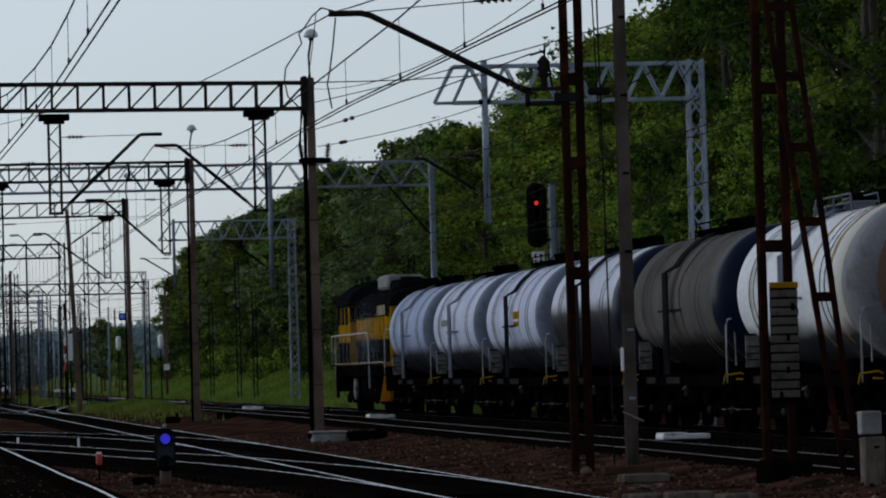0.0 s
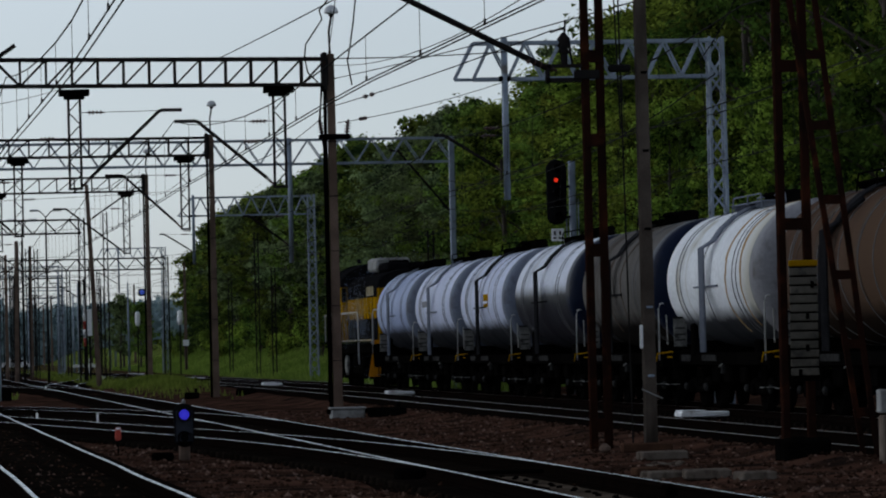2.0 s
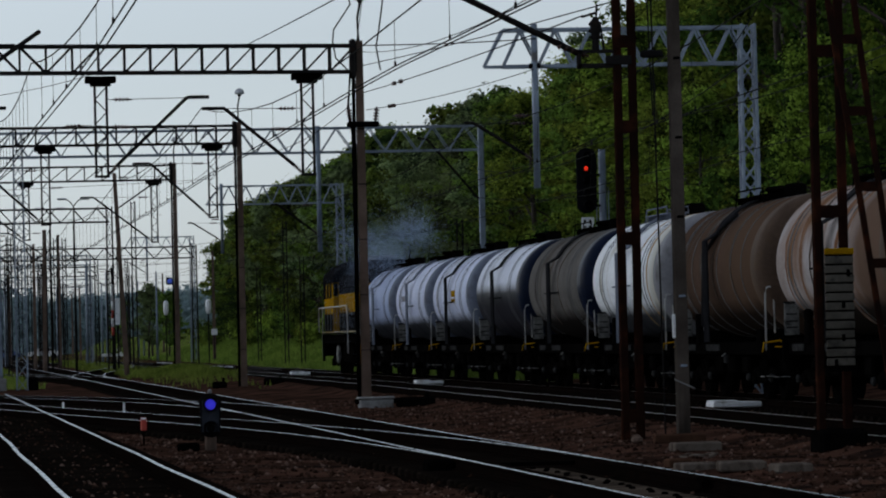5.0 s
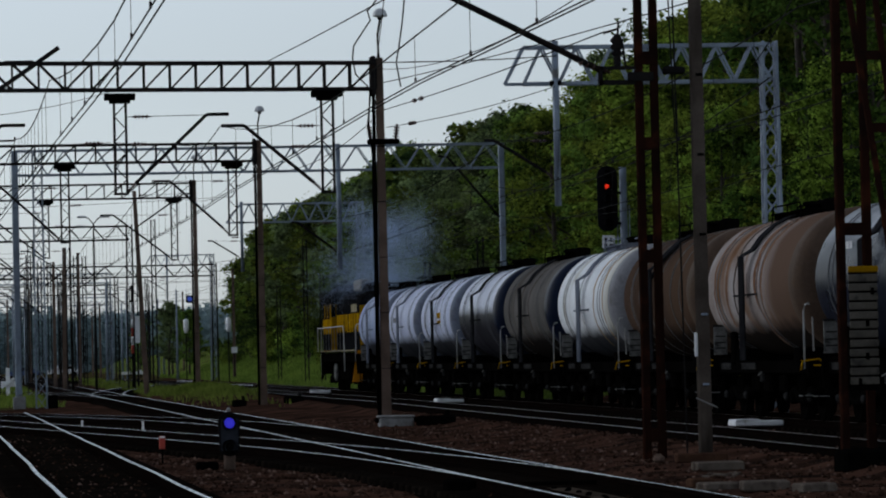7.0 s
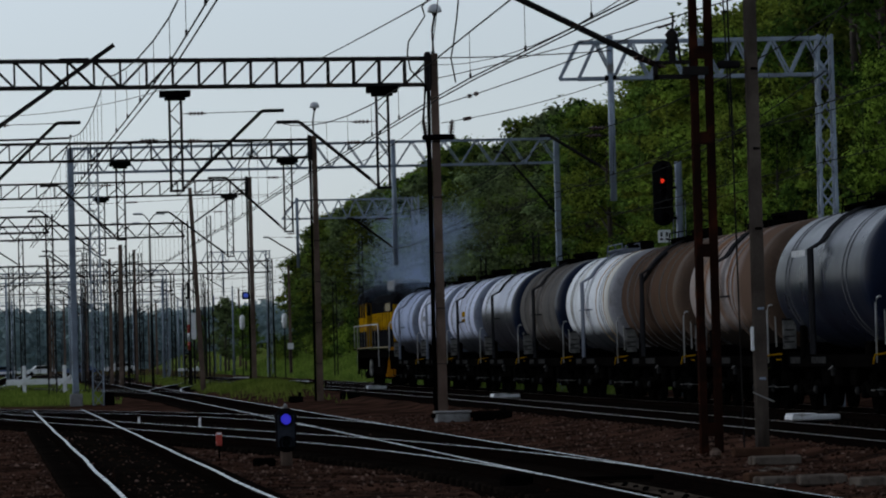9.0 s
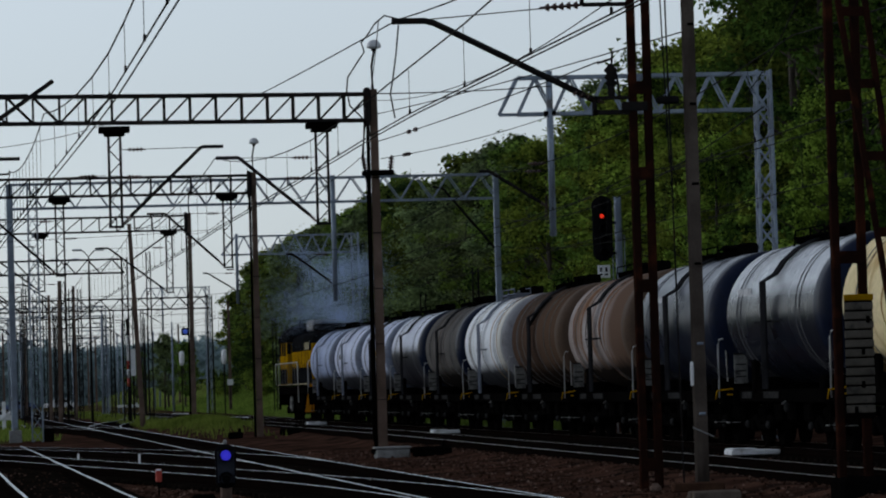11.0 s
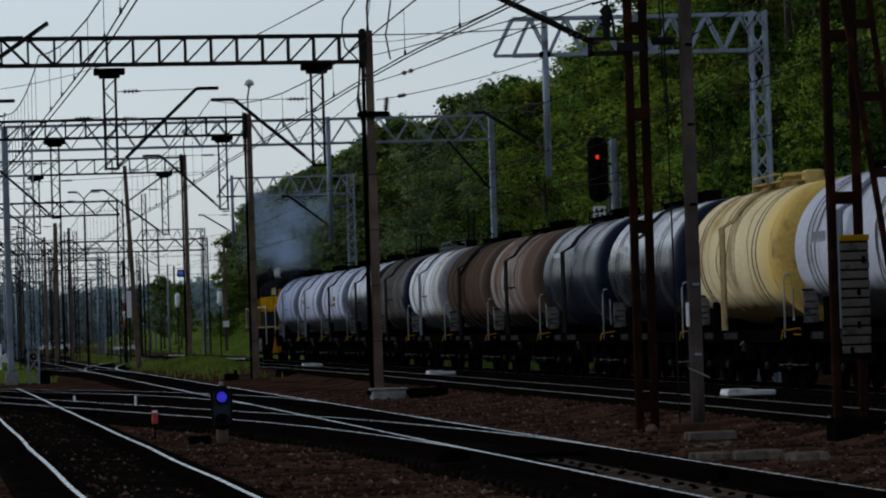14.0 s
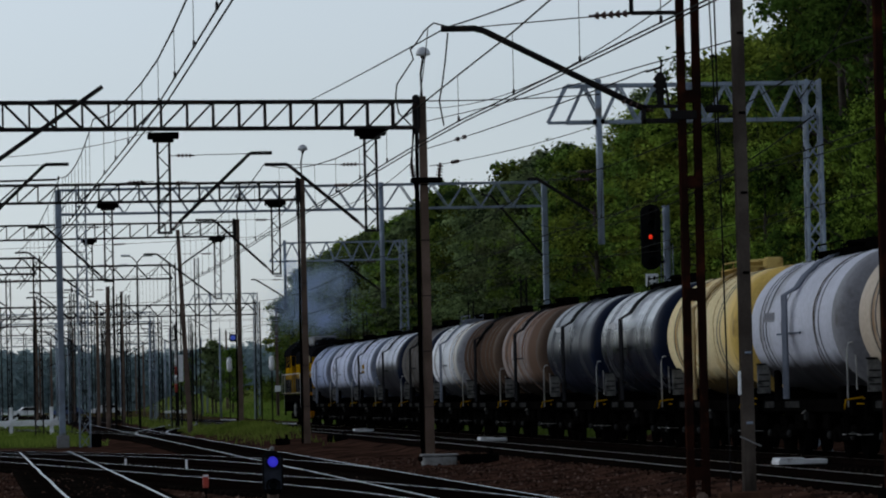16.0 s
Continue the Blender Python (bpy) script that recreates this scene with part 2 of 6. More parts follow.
def ground_material():
    m = surf("yard_ground", (0.078, 0.039, 0.027), (0.028, 0.0145, 0.0105), 0.95, 0.0, 0.8, 17, 1.0, (0.011, 0.008, 0.007), 0.62, spec=0.0)
    n, l = m.node_tree.nodes, m.node_tree.links
    p = n["Principled BSDF"]
    old = p.inputs["Base Color"].links[0].from_socket
    at = n.new("ShaderNodeAttribute")
    at.attribute_name = "green"
    nz, tc = n.new("ShaderNodeTexNoise"), n.new("ShaderNodeTexCoord")
    nz.inputs["Scale"].default_value, nz.inputs["Detail"].default_value = 0.5, 8
    l.new(tc.outputs["Object"], nz.inputs["Vector"])
    add = n.new("ShaderNodeMath")
    add.operation = "ADD"
    l.new(at.outputs["Fac"], add.inputs[0])
    l.new(nz.outputs["Fac"], add.inputs[1])
    mr = n.new("ShaderNodeMapRange")
    mr.inputs[1].default_value, mr.inputs[2].default_value = 0.9, 1.1
    l.new(add.outputs[0], mr.inputs[0])
    turf = n.new("ShaderNodeMix")
    turf.data_type = "RGBA"
    turf.inputs[6].default_value, turf.inputs[7].default_value = lin((0.07, 0.11, 0.02)), lin((0.14, 0.19, 0.04))
    l.new(nz.outputs["Fac"], turf.inputs[0])
    mix = n.new("ShaderNodeMix")
    mix.data_type = "RGBA"
    l.new(mr.outputs[0], mix.inputs[0])
    l.new(old, mix.inputs[6])
    l.new(turf.outputs[2], mix.inputs[7])
    l.new(mix.outputs[2], p.inputs["Base Color"])
    return m


GROUND = ground_material()


# ---- mesh kit ----
class Kit:
    """Collects simple solids into one mesh."""

    def __init__(self):
        self.v, self.f, self.s, self.mi, self.cur = [], [], [], [], 0

    def add(self, vs, fs, smooth=False):
        o = len(self.v)
        self.v += [tuple(p) for p in vs]
        self.f += [tuple(i + o for i in q) for q in fs]
        self.s += [smooth] * len(fs)
        self.mi += [self.cur] * len(fs)
        return self

    def box(self, cx, cy, cz, sx, sy, sz, bevel=0.0, turn=0.0):
        """A box by its centre and size, its upright edges and rims chamfered by bevel."""
        b = min(bevel, 0.45 * min(sx, sy, sz))
        c, s = math.cos(turn), math.sin(turn)
        rings = []
        hx, hy, hz = sx / 2, sy / 2, sz / 2
        for dz, inset in ((-hz, b), (-hz + b, 0), (hz - b, 0), (hz, b)) if b else ((-hz, 0), (hz, 0)):
            x, y = hx - inset, hy - inset
            pts = [(-x + b, -y), (x - b, -y), (x, -y + b), (x, y - b), (x - b, y), (-x + b, y), (-x, y - b), (-x, -y + b)] if b else [(-x, -y), (x, -y), (x, y), (-x, y)]
            rings.append([(cx + px * c - py * s, cy + px * s + py * c, cz + dz) for px, py in pts])
        return self.loft(rings)

    def loft(self, rings, smooth=False, caps=True, closed=True):
        n = len(rings[0])
        vs = [p for r in rings for p in r]
        fs = []
        for k in range(len(rings) - 1):
            for i in range(n if closed else n - 1):
                j = (i + 1) % n
                fs.append((k * n + i, k * n + j, (k + 1) * n + j, (k + 1) * n + i))
        if caps:
            fs.append(tuple(range(n))[::-1])
            fs.append(tuple(range((len(rings) - 1) * n, len(rings) * n)))
        return self.add(vs, fs, smooth)

    def rod(self, a, b, r, n=6, r2=None, turn=0.0):
        return self.tube([a, b], r, n, r2, turn)

    def tube(self, pts, r, n=6, r2=None, turn=0.0):
        """A round or (n=4) square bar along a path."""
        pts = [Vector(p) for p in pts]
        rings = []
        for i, p in enumerate(pts):
            d = (pts[min(i + 1, len(pts) - 1)] - pts[max(i - 1, 0)]).normalized()
            u = d.cross(Vector((0, 0, 1)))
            if u.length < 0.05:
                u = d.cross(Vector((0, 1, 0)))
            u.normalize()
            w = u.cross(d)
            rad = r if r2 is None else r + (r2 - r) * i / (len(pts) - 1)
            rings.append([p + (u * math.cos(2 * math.pi * (k + 0.5) / n + turn) + w * math.sin(2 * math.pi * (k + 0.5) / n + turn)) * rad for k in range(n)])
        return self.loft(rings, smooth=n > 5)

    def bar(self, a, b, w):
        """A square steel bar of side w."""
        return self.tube([a, b], w * 0.7071, 4)

    def lathe(self, profile, axis="z", at=(0, 0, 0), n=16, caps=True):
        """Turns (radius, height) pairs about an axis."""
        rings = []
        for r, h in profile:
            ring = []
            for k in range(n):
                a = 2 * math.pi * k / n
                c, s = r * math.cos(a), r * math.sin(a)
                q = {"z": (c, s, h), "y": (c, h, -s), "x": (h, c, s)}[axis]
                ring.append((q[0] + at[0], q[1] + at[1], q[2] + at[2]))
            rings.append(ring)
        return self.loft(rings, True, caps)


def part(name, kit, material, parent=None, label="", at=None):
    me = bpy.data.meshes.new(name)
    me.from_pydata(kit.v, [], kit.f)
    me.polygons.foreach_set("use_smooth", kit.s)
    for m in material if isinstance(material, (list, tuple)) else [material]:
        me.materials.append(m)
    if any(kit.mi):
        me.polygons.foreach_set("material_index", kit.mi)
    ob = new(name, me)
    if parent:
        ob.parent = parent
    if at:
        ob.location = at
    if label:
        ob["label"] = label
    return ob


def thing(name, at, label, category, group="", turn=0.0, kind=""):
    ob = new(name)
    ob.empty_display_size = 0.3
    ob.location = at
    ob.rotation_euler = (0, 0, turn)
    return tagged(ob, label, category, group, kind)


rng = random.Random(7)


# ---- ground ----
def smooth(a, b, x):
    u = max(0.0, min(1.0, (x - a) / (b - a)))
    return u * u * (3 - 2 * u)


def land(x, y):
    """Height of the ground: a level yard, a wooded bank beside it."""
    z = -0.24 + 3.1 * smooth(21.5, 32, x) * smooth(20, 120, y) + 5 * smooth(32, 90, x)
    z += 0.55 * math.exp(-((x - 9.6) / 2.0) ** 2 - ((y - 176) / 22) ** 2)
    z += 0.08 * smooth(8.3, 9.2, x) * smooth(12.3, 11.6, x) + 0.14 * math.exp(-((x - 11.4) / 0.5) ** 2) * smooth(30, 45, y) * smooth(190, 150, y)
    z += 0.05 * noise.noise((x * 0.5, y * 0.25, 0.3)) + 0.35 * noise.noise((x * 0.05, y * 0.03, 5.0)) * smooth(20, 40, abs(x))
    return z


def greenness(x, y):
    near = 2.6 * smooth(190, 140, y)
    g = smooth(20.5 + near, 23 + near, x)
    g = max(g, smooth(150, 175, y) * smooth(3.6, 1.5, x) if x < 4 else 0)
    g = max(g, 0.9 * math.exp(-((x - 9.5) / 1.6) ** 2 - ((y - 176) / 25) ** 2))
    g = max(g, smooth(330, 420, y) * 0.75)
    g = max(g, smooth(-6, -12, x))
    return g


def build_ground():
    xs = [-3000, -1200, -500, -250, -120, -60, -35, -20] + [-14 + 1.0 * i for i in range(22)] + [8 + 0.4 * i for i in range(12)] + [13 + 1.0 * i for i in range(23)] + [38, 42, 48, 56, 66, 80, 100, 140, 250, 500, 1200, 3000]
    ys = [-400, -100, -30, 0] + [12 + 2.0 * i for i in range(60)] + [134 + 5 * i for i in range(75)] + [520, 560, 620, 700, 800, 950, 1200, 1600, 2400, 4500]
    vs = [(x, y, land(x, y)) for y in ys for x in xs]
    n = len(xs)
    k = Kit().add(vs, [(j * n + i, j * n + i + 1, (j + 1) * n + i + 1, (j + 1) * n + i) for j in range(len(ys) - 1) for i in range(n - 1)], True)
    g = part("ground", k, GROUND)
    a = g.data.attributes.new("green", "FLOAT", "POINT")
    a.data.foreach_set("value", [0.55 * greenness(x, y) for x, y, z in vs])
    tagged(g, "brown gravel yard ground turning to grass at its edges", "ground", kind="structure")


build_ground()


# ---- tracks ----
def main_line(y):
    return 6.68 - 0.0045 * (y - 50)


def near_line(y):
    return 1.85 - 0.0115 * (y - 30)


def through_line(y):
    return 13.13 + 0.0105 * (np.minimum(y, 130) - 64) - (np.maximum(0.0, y - 145) ** 2) / 10000


def train_line(y):
    return 17.55 - (max(0.0, y - 145) ** 2) / 10000


def cross_one(y):
    u = max(0.0, y - 46)
    return main_line(46) - 0.0022 * u ** 2 if u < 30 else main_line(46) - 1.98 - 0.132 * (u - 30)


def cross_two(y):
    u = max(0.0, y - 84)
    return main_line(84) - 0.0031 * u ** 2 if u < 40 else main_line(84) - 4.96 - 0.25 * (u - 40)


def far_line(y):
    return -3.2 + 0.002 * (y - 150)


def far_cross(y):
    u = max(0.0, min(1.0, (y - 190) / 110))
    return main_line(190) + (through_line(300) - main_line(190)) * u * u * (3 - 2 * u)


def left_cross(y):
    u = max(0.0, min(1.0, (y - 175) / 120))
    return main_line(175) + (far_line(295) - main_line(175)) * u * u * (3 - 2 * u)


RAIL_OUTLINE = ((-0.075, -0.15), (0.075, -0.15), (0.075, -0.137), (0.012, -0.118), (0.010, -0.045), (0.036, -0.034), (0.036, -0.008), (0.028, 0.0), (-0.028, 0.0), (-0.036, -0.008), (-0.036, -0.034), (-0.010, -0.045), (-0.012, -0.118), (-0.075, -0.137))


def rail_kit(line, y0, y1, off, step=3.0, wave=0.006):
    n = max(2, int((y1 - y0) / step))
    rings = []
    for i in range(n + 1):
        y = y0 + (y1 - y0) * i / n
        x = line(y)
        dx = (line(y + 0.5) - line(y - 0.5))
        d = math.hypot(dx, 1)
        nx, ny = 1 / d, -dx / d
        wob = wave * noise.noise((y * 0.15, off, 2.0))
        rings.append([(x + nx * (off + a + wob), y + ny * (off + a), b + 0.004 * noise.noise((y * 0.1, off, 9))) for a, b in RAIL_OUTLINE])
    k = Kit().loft(rings, False)
    m = len(RAIL_OUTLINE)
    for q in range(n):
        for i in (7,):
            k.mi[q * m + i] = 1
    return k


SLEEPER_MESH = {}


def sleeper(parent, x, y, turn):
    if "m" not in SLEEPER_MESH:
        ob = part("sleeper", Kit().box(0, 0, -0.225, 2.5, 0.25, 0.15, 0.02), SLEEPER)
        SLEEPER_MESH["m"] = ob.data
    else:
        ob = new("sleeper", SLEEPER_MESH["m"])
    ob.parent = parent
    ob.location, ob.rotation_euler = (x, y, 0), (0, 0, turn)


def track(name, line, y0, y1, label, bed=True, single=60, fill=BALLAST, head=RAIL_TOP):
    t = thing(name, (0, 0, 0), label, "railway track", "yard tracks", kind="structure")
    for off in (-0.7525, 0.7525):
        part("rail", rail_kit(line, y0, y1, off, 1.5 if y1 < 140 else 3.0, 0.03 if y1 < 140 else 0.01), [RAIL_SIDE, head], t)
    y, count, rest = y0 + 0.3, 0, Kit()
    while y < min(y1, 330):
        a = math.atan2(-(line(y + 0.5) - line(y - 0.5)), 1)
        if count < single:
            sleeper(t, line(y), y, a)
        else:
            rest.box(line(y), y, -0.225, 2.5, 0.25, 0.15, 0, a)
        count += 1
        y += 0.62
    if rest.v:
        tagged(part("sleepers", rest, SLEEPER, t), kind="stuff")
    if bed:
        n = int((y1 - y0) / 4)
        rings = []
        for i in range(n + 1):
            yy = y0 + (y1 - y0) * i / n
            w = 0.08 * noise.noise((yy * 0.3, 1, 1))
            rings.append([(line(yy) + a + w, yy, b + 0.02 * noise.noise((yy * 0.4, a, 3))) for a, b in ((-1.65, -0.36), (-1.2, -0.215), (-0.85, -0.175), (0.85, -0.175), (1.2, -0.215), (1.65, -0.36))])
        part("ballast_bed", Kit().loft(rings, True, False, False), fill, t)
    return t


track("track_main", main_line, 16, 620, "through yard track of worn rails on oily sleepers", True, 300)
track("track_near", near_line, 16, 131, "siding with bright worn rails on dark sleepers", True, 300, DUSTY_BED)
track("track_through", through_line, 30, 700, "running track beside the tank train", True, 250, head=RAIL_DULL)
track("track_train", train_line, 20, 700, "running track that carries the tank train", head=RAIL_DULL)
track("track_crossover_near", cross_one, 48, 160, "turnout curving away from the yard track", False)
track("track_crossover_far", cross_two, 86, 160, "second turnout curving across the yard", False, 20)
track("track_far", far_line, 150, 620, "distant siding in the yard", True, 0)
track("track_link", far_cross, 192, 298, "crossover between two running tracks", False, 0)
track("track_link_left", left_cross, 177, 293, "crossover towards the distant siding", False, 0)


def check_rails():
    t = thing("check_rails", (0, 0, 0), "rusty guard rails and stretchers of a turnout", "turnout", kind="structure")
    for off in (-0.66, 0.66):
        part("guard_rail", rail_kit(main_line, 41, 47.5, off * 0.93, 1), RAIL_SIDE, t)
    for y in (36.5, 50.0):
        k = Kit().box(main_line(y), y, -0.1, 1.5, 0.06, 0.05, 0.01)
        k.box(main_line(y) - 0.95, y, -0.1, 0.34, 0.6, 0.16, 0.03)
        part("stretcher_bar", k, BLACK, t)


check_rails()


def crossing_timbers():
    """Worn boards bolted down inside the yard track's rail."""
    t = thing("crossing_timbers", (0, 0, 0), "worn grey-brown boards bolted down beside a rail", "track boards", kind="structure")
    wood = surf("worn_track_board", (0.085, 0.066, 0.05), (0.045, 0.034, 0.027), 0.95, 0.0, 3, 40, 0.5, (0.02, 0.015, 0.012), 0.5, per_object=0.25, spec=0.0)
    for i in range(9):
        y = 33.2 + 1.56 * i
        x = main_line(y) - 0.3 + 0.012 * math.sin(3.1 * i)
        part("board", Kit().box(x, y, -0.085, 0.42, 1.5, 0.09, 0.015, 0.0045), wood, t)
        for q in (-0.5, 0.0, 0.5):
            part("bolt_head", Kit().lathe([(0.035, 0), (0.03, 0.02), (0.01, 0.025)], "z", (x + 0.05 * math.sin(5 * q + i), y + q, -0.04), 7), BLACK, t)


crossing_timbers()


# ---- overhead line supports ----
def battens(k, x0, x1, z0, z1, step, y=0.0, w=0.05, lace=False):
    z, s = z0, 1
    while z < z1:
        if lace:
            k.bar((x0, y, z), (x1, y, min(z + step, z1)), w) if s > 0 else k.bar((x1, y, z), (x0, y, min(z + step, z1)), w)
            s = -s
        else:
            k.box((x0 + x1) / 2, y, z, abs(x1 - x0), 0.08, w)
        z += step


def truss(parent, x0, x1, z0, z1, material, bay=0.62, depth=0.5, chord=0.075, web=0.045, zigzag=False, skew=0.0, mirror=None):
    """A box girder along x: four chords, posts and diagonals on both faces."""
    n = max(2, round(abs(x1 - x0) / bay))
    k = Kit()
    for y in (-depth / 2, depth / 2):
        for z in (z0, z1):
            k.bar((x0, y + skew, z), (x1, y, z), chord)
        for i in range(n + 1):
            a, b = x0 + (x1 - x0) * i / n, x0 + (x1 - x0) * (i + 1) / n
            ya, yb = y + skew * (1 - i / n), y + skew * (1 - (i + 1) / n)
            if zigzag:
                if i < n:
                    m = (a + b) / 2
                    k.bar((a, ya, z0), (m, (ya + yb) / 2, z1), web)
                    k.bar((m, (ya + yb) / 2, z1), (b, yb, z0), web)
            else:
                k.bar((a, ya, z0), (a, ya, z1), web * 1.25)
                if i < n:
                    flip = mirror is not None and (a + b) / 2 < mirror
                    k.bar((a, ya, z1 if flip else z0), (b, yb, z0 if flip else z1), web)
    for i in range(0, n + 1, 2):
        a = x0 + (x1 - x0) * i / n
        for z in (z0, z1):
            k.bar((a, -depth / 2 + skew * (1 - i / n), z), (a, depth / 2 + skew * (1 - i / n), z), web)
    return part("truss_beam", k, material, parent)


def insulator(parent, a, b, r=0.07, sheds=5, name="insulator"):
    a, b = Vector(a), Vector(b)
    k = Kit()
    k.rod(a, b, r * 0.35, 6)
    d = (b - a) / (sheds + 1)
    for i in range(1, sheds + 1):
        c = a + d * i
        k.tube([c - d * 0.35, c, c + d * 0.2], r, 8, r * 0.5)
    return part(name, k, PORCELAIN, parent)


def hanger(parent, x, z_top, z_low, material=None, width=0.28, y=0.0, cap=True):
    """A laced drop post under a girder, with its clamp."""
    k = Kit()
    for s in (-width / 2, width / 2):
        k.bar((x + s, y, z_top), (x + s, y, z_low), 0.06)
    battens(k, x - width / 2, x + width / 2, z_low + 0.05, z_top, 0.3, y, 0.028, True)
    k.box(x, y, z_low, width + 0.08, 0.1, 0.06)
    h = part("hanger", k, material or DARK_STEEL, parent)
    if cap:
        part("clamp", Kit().box(x, y, z_top - 0.06, 0.74, 0.42, 0.15, 0.015).box(x, y, z_top - 0.17, 0.5, 0.34, 0.09, 0.015), BLACK, parent)
    return h


def arm(parent, x, z, side, reach, rise, flat=0.5, y=0.0, r=0.045):
    """A tubular bracket: insulated root, rising tube, level tip and the steady wire."""
    s = side
    insulator(parent, (x + s * 0.02, y, z + 0.05), (x + s * 0.42 * reach / (reach + rise), y, z + 0.05 + 0.42 * rise / (reach + rise)), 0.06, 4)
    part("bracket", Kit().tube([(x + s * 0.2, y, z + 0.05 + 0.2 * rise / max(reach, 0.1)), (x + s * reach, y, z + rise), (x + s * (reach + 0.06), y, z + rise + 0.03), (x + s * (reach + flat), y, z + rise + 0.03)], r, 8), DARK_STEEL, parent)
    insulator(parent, (x + s * 0.15, y, z + rise + 0.0), (x + s * 0.6, y, z + rise + 0.0), 0.055, 4)
    part("stay", Kit().rod((x, y, z + rise), (x + s * reach, y, z + rise + 0.02), 0.012, 4), WIRE, parent)


def concrete_post(parent, x, h, w=0.34, top=0.2, y=0.0, lean=0.0, holes=True, z0=-0.4, skin=None):
    """A tapered I-shaped concrete mast with recessed faces."""
    rings = []
    for z, s in ((z0, w), (h - 0.02, top), (h, top - 0.03)):
        a, b, c = s / 2, s * 0.62, s * 0.2
        o = lean * z / h
        rings.append([(x + px + o, y + py, z) for px, py in ((-a, -b), (a, -b), (a, -b + c), (a * 0.55, -b + c * 1.5), (a * 0.55, b - c * 1.5), (a, b - c), (a, b), (-a, b), (-a, b - c), (-a * 0.55, b - c * 1.5), (-a * 0.55, -b + c * 1.5), (-a, -b + c))])
    m = part("mast", Kit().loft(rings), skin or CONCRETE, parent)
    if holes:
        for i in range(5):
            z = 1.2 + i * (h - 2) / 5
            part("step_bolt", Kit().rod((x - w * 0.5, y - 0.12, z), (x + w * 0.5, y - 0.12, z), 0.014, 5), DARK_STEEL, parent)
    return m


def globe_lamp(parent, x, z, y=0.0, post=0.95):
    part("lamp_post", Kit().tube([(x, y, z), (x - 0.02, y, z + post * 0.6), (x + 0.05, y, z + post)], 0.03, 8), DARK_STEEL, parent)
    part("lamp_collar", Kit().lathe([(0.05, 0), (0.07, 0.05), (0.06, 0.09)], "z", (x + 0.05, y, z + post - 0.02), 10), DARK_STEEL, parent)
    part("lamp_globe", Kit().lathe([(0.06, 0), (0.165, 0.02), (0.175, 0.06), (0.15, 0.14), (0.095, 0.2), (0.02, 0.225)], "z", (x + 0.05, y, z + post + 0.04), 14), OPAL, parent)


def foot_block(parent, x, y=0.0, s=0.7, h=0.35):
    part("foundation", Kit().box(x, y, land(0, 60) - h / 2 + 0.06, s, s, h, 0.05), CONCRETE, parent)


def lattice_post(parent, x, h, material, w0=0.45, w1=0.3, y=0.0, bay=0.55, chord=0.06, z0=-0.3, name="lattice_mast", lace=0.03):
    k = Kit()
    n = int((h - z0) / bay)
    for i in range(n):
        a, b = z0 + (h - z0) * i / n, z0 + (h - z0) * (i + 1) / n
        wa, wb = w0 + (w1 - w0) * i / n, w0 + (w1 - w0) * (i + 1) / n
        for sy in (-1, 1):
            s = 1 if (i + (sy > 0)) % 2 else -1
            k.bar((x - s * wa / 2, y + sy * wa / 2, a), (x + s * wb / 2, y + sy * wb / 2, b), lace)
        for sx in (-1, 1):
            s = 1 if i % 2 else -1
            k.bar((x + sx * wa / 2, y - s * wa / 2, a), (x + sx * wb / 2, y + s * wb / 2, b), lace)
    for sx in (-1, 1):
        for sy in (-1, 1):
            k.bar((x + sx * w0 / 2, y + sy * w0 / 2, z0), (x + sx * w1 / 2, y + sy * w1 / 2, h), chord)
    return part(name, k, material, parent)


def gantry(name, y, x_mast, x_left, z0, z1, hangers, label, lamp=True, skew=0.0, bay=0.62, left_mast=False, mirror=None, lean=0.0):
    g = thing(name, (0, y, 0), label, "gantry", "dark yard gantries")
    concrete_post(g, x_mast, z1 + 0.12, 0.22, 0.17, 0, lean)
    foot_block(g, x_mast)
    truss(g, x_left, x_mast - 0.1, z0, z1, DARK_STEEL, bay, 0.45, 0.07, 0.038, skew=skew, mirror=mirror)
    part("mast_bracket", Kit().box(x_mast - 0.16, 0, (z0 + z1) / 2, 0.12, 0.5, z1 - z0 + 0.3, 0.02), DARK_STEEL, g)
    if left_mast:
        concrete_post(g, x_left, z1 + 0.1, 0.34, 0.24, skew)
    for x, low, arms in hangers:
        hanger(g, x, z0 - 0.04, low)
        for side, reach, rise, flat in arms:
            arm(g, x + side * 0.14, low, side, reach, rise, flat)
    if lamp:
        globe_lamp(g, x_mast, z1 + 0.1)
    # black bar along the mast's left edge
    part("steel_stay", Kit().bar((x_mast - 0.16, 0.1, -0.2), (x_mast - 0.14, 0.1, z0), 0.08), BLACK, g)
    return g


g1 = gantry("portal_gantry", 100, 9.74, -9.0, 7.92, 8.55, [(-1.2, 5.5, ((1, 1.7, 1.65, 0.6),)), (3.5, 5.5, ((1, 1.9, 1.84, 0.56),)), (8.465, 5.46, ((-1, 1.83, 1.6, 0.58),))],
            "dark riveted truss gantry on a concrete mast with a globe lamp", skew=-3.0, mirror=2.4)
# switch with red insulators on the gantry mast
part("switch_shelf", Kit().box(9.78, -0.25, 6.64, 0.75, 0.4, 0.12, 0.02), BLACK, g1, "switch platform")
for sx in (-0.3, 0.3):
    insulator(g1, (9.78 + sx, -0.25, 6.7), (9.78 + sx * 1.15, -0.25, 7.05), 0.085, 4, "switch_insulator")
part("conduit", Kit().tube([(9.5, -0.24, 7.9), (9.42, -0.26, 7.0), (9.52, -0.26, 6.4), (9.52, -0.24, 0.2)], 0.035, 6), BLACK, g1)

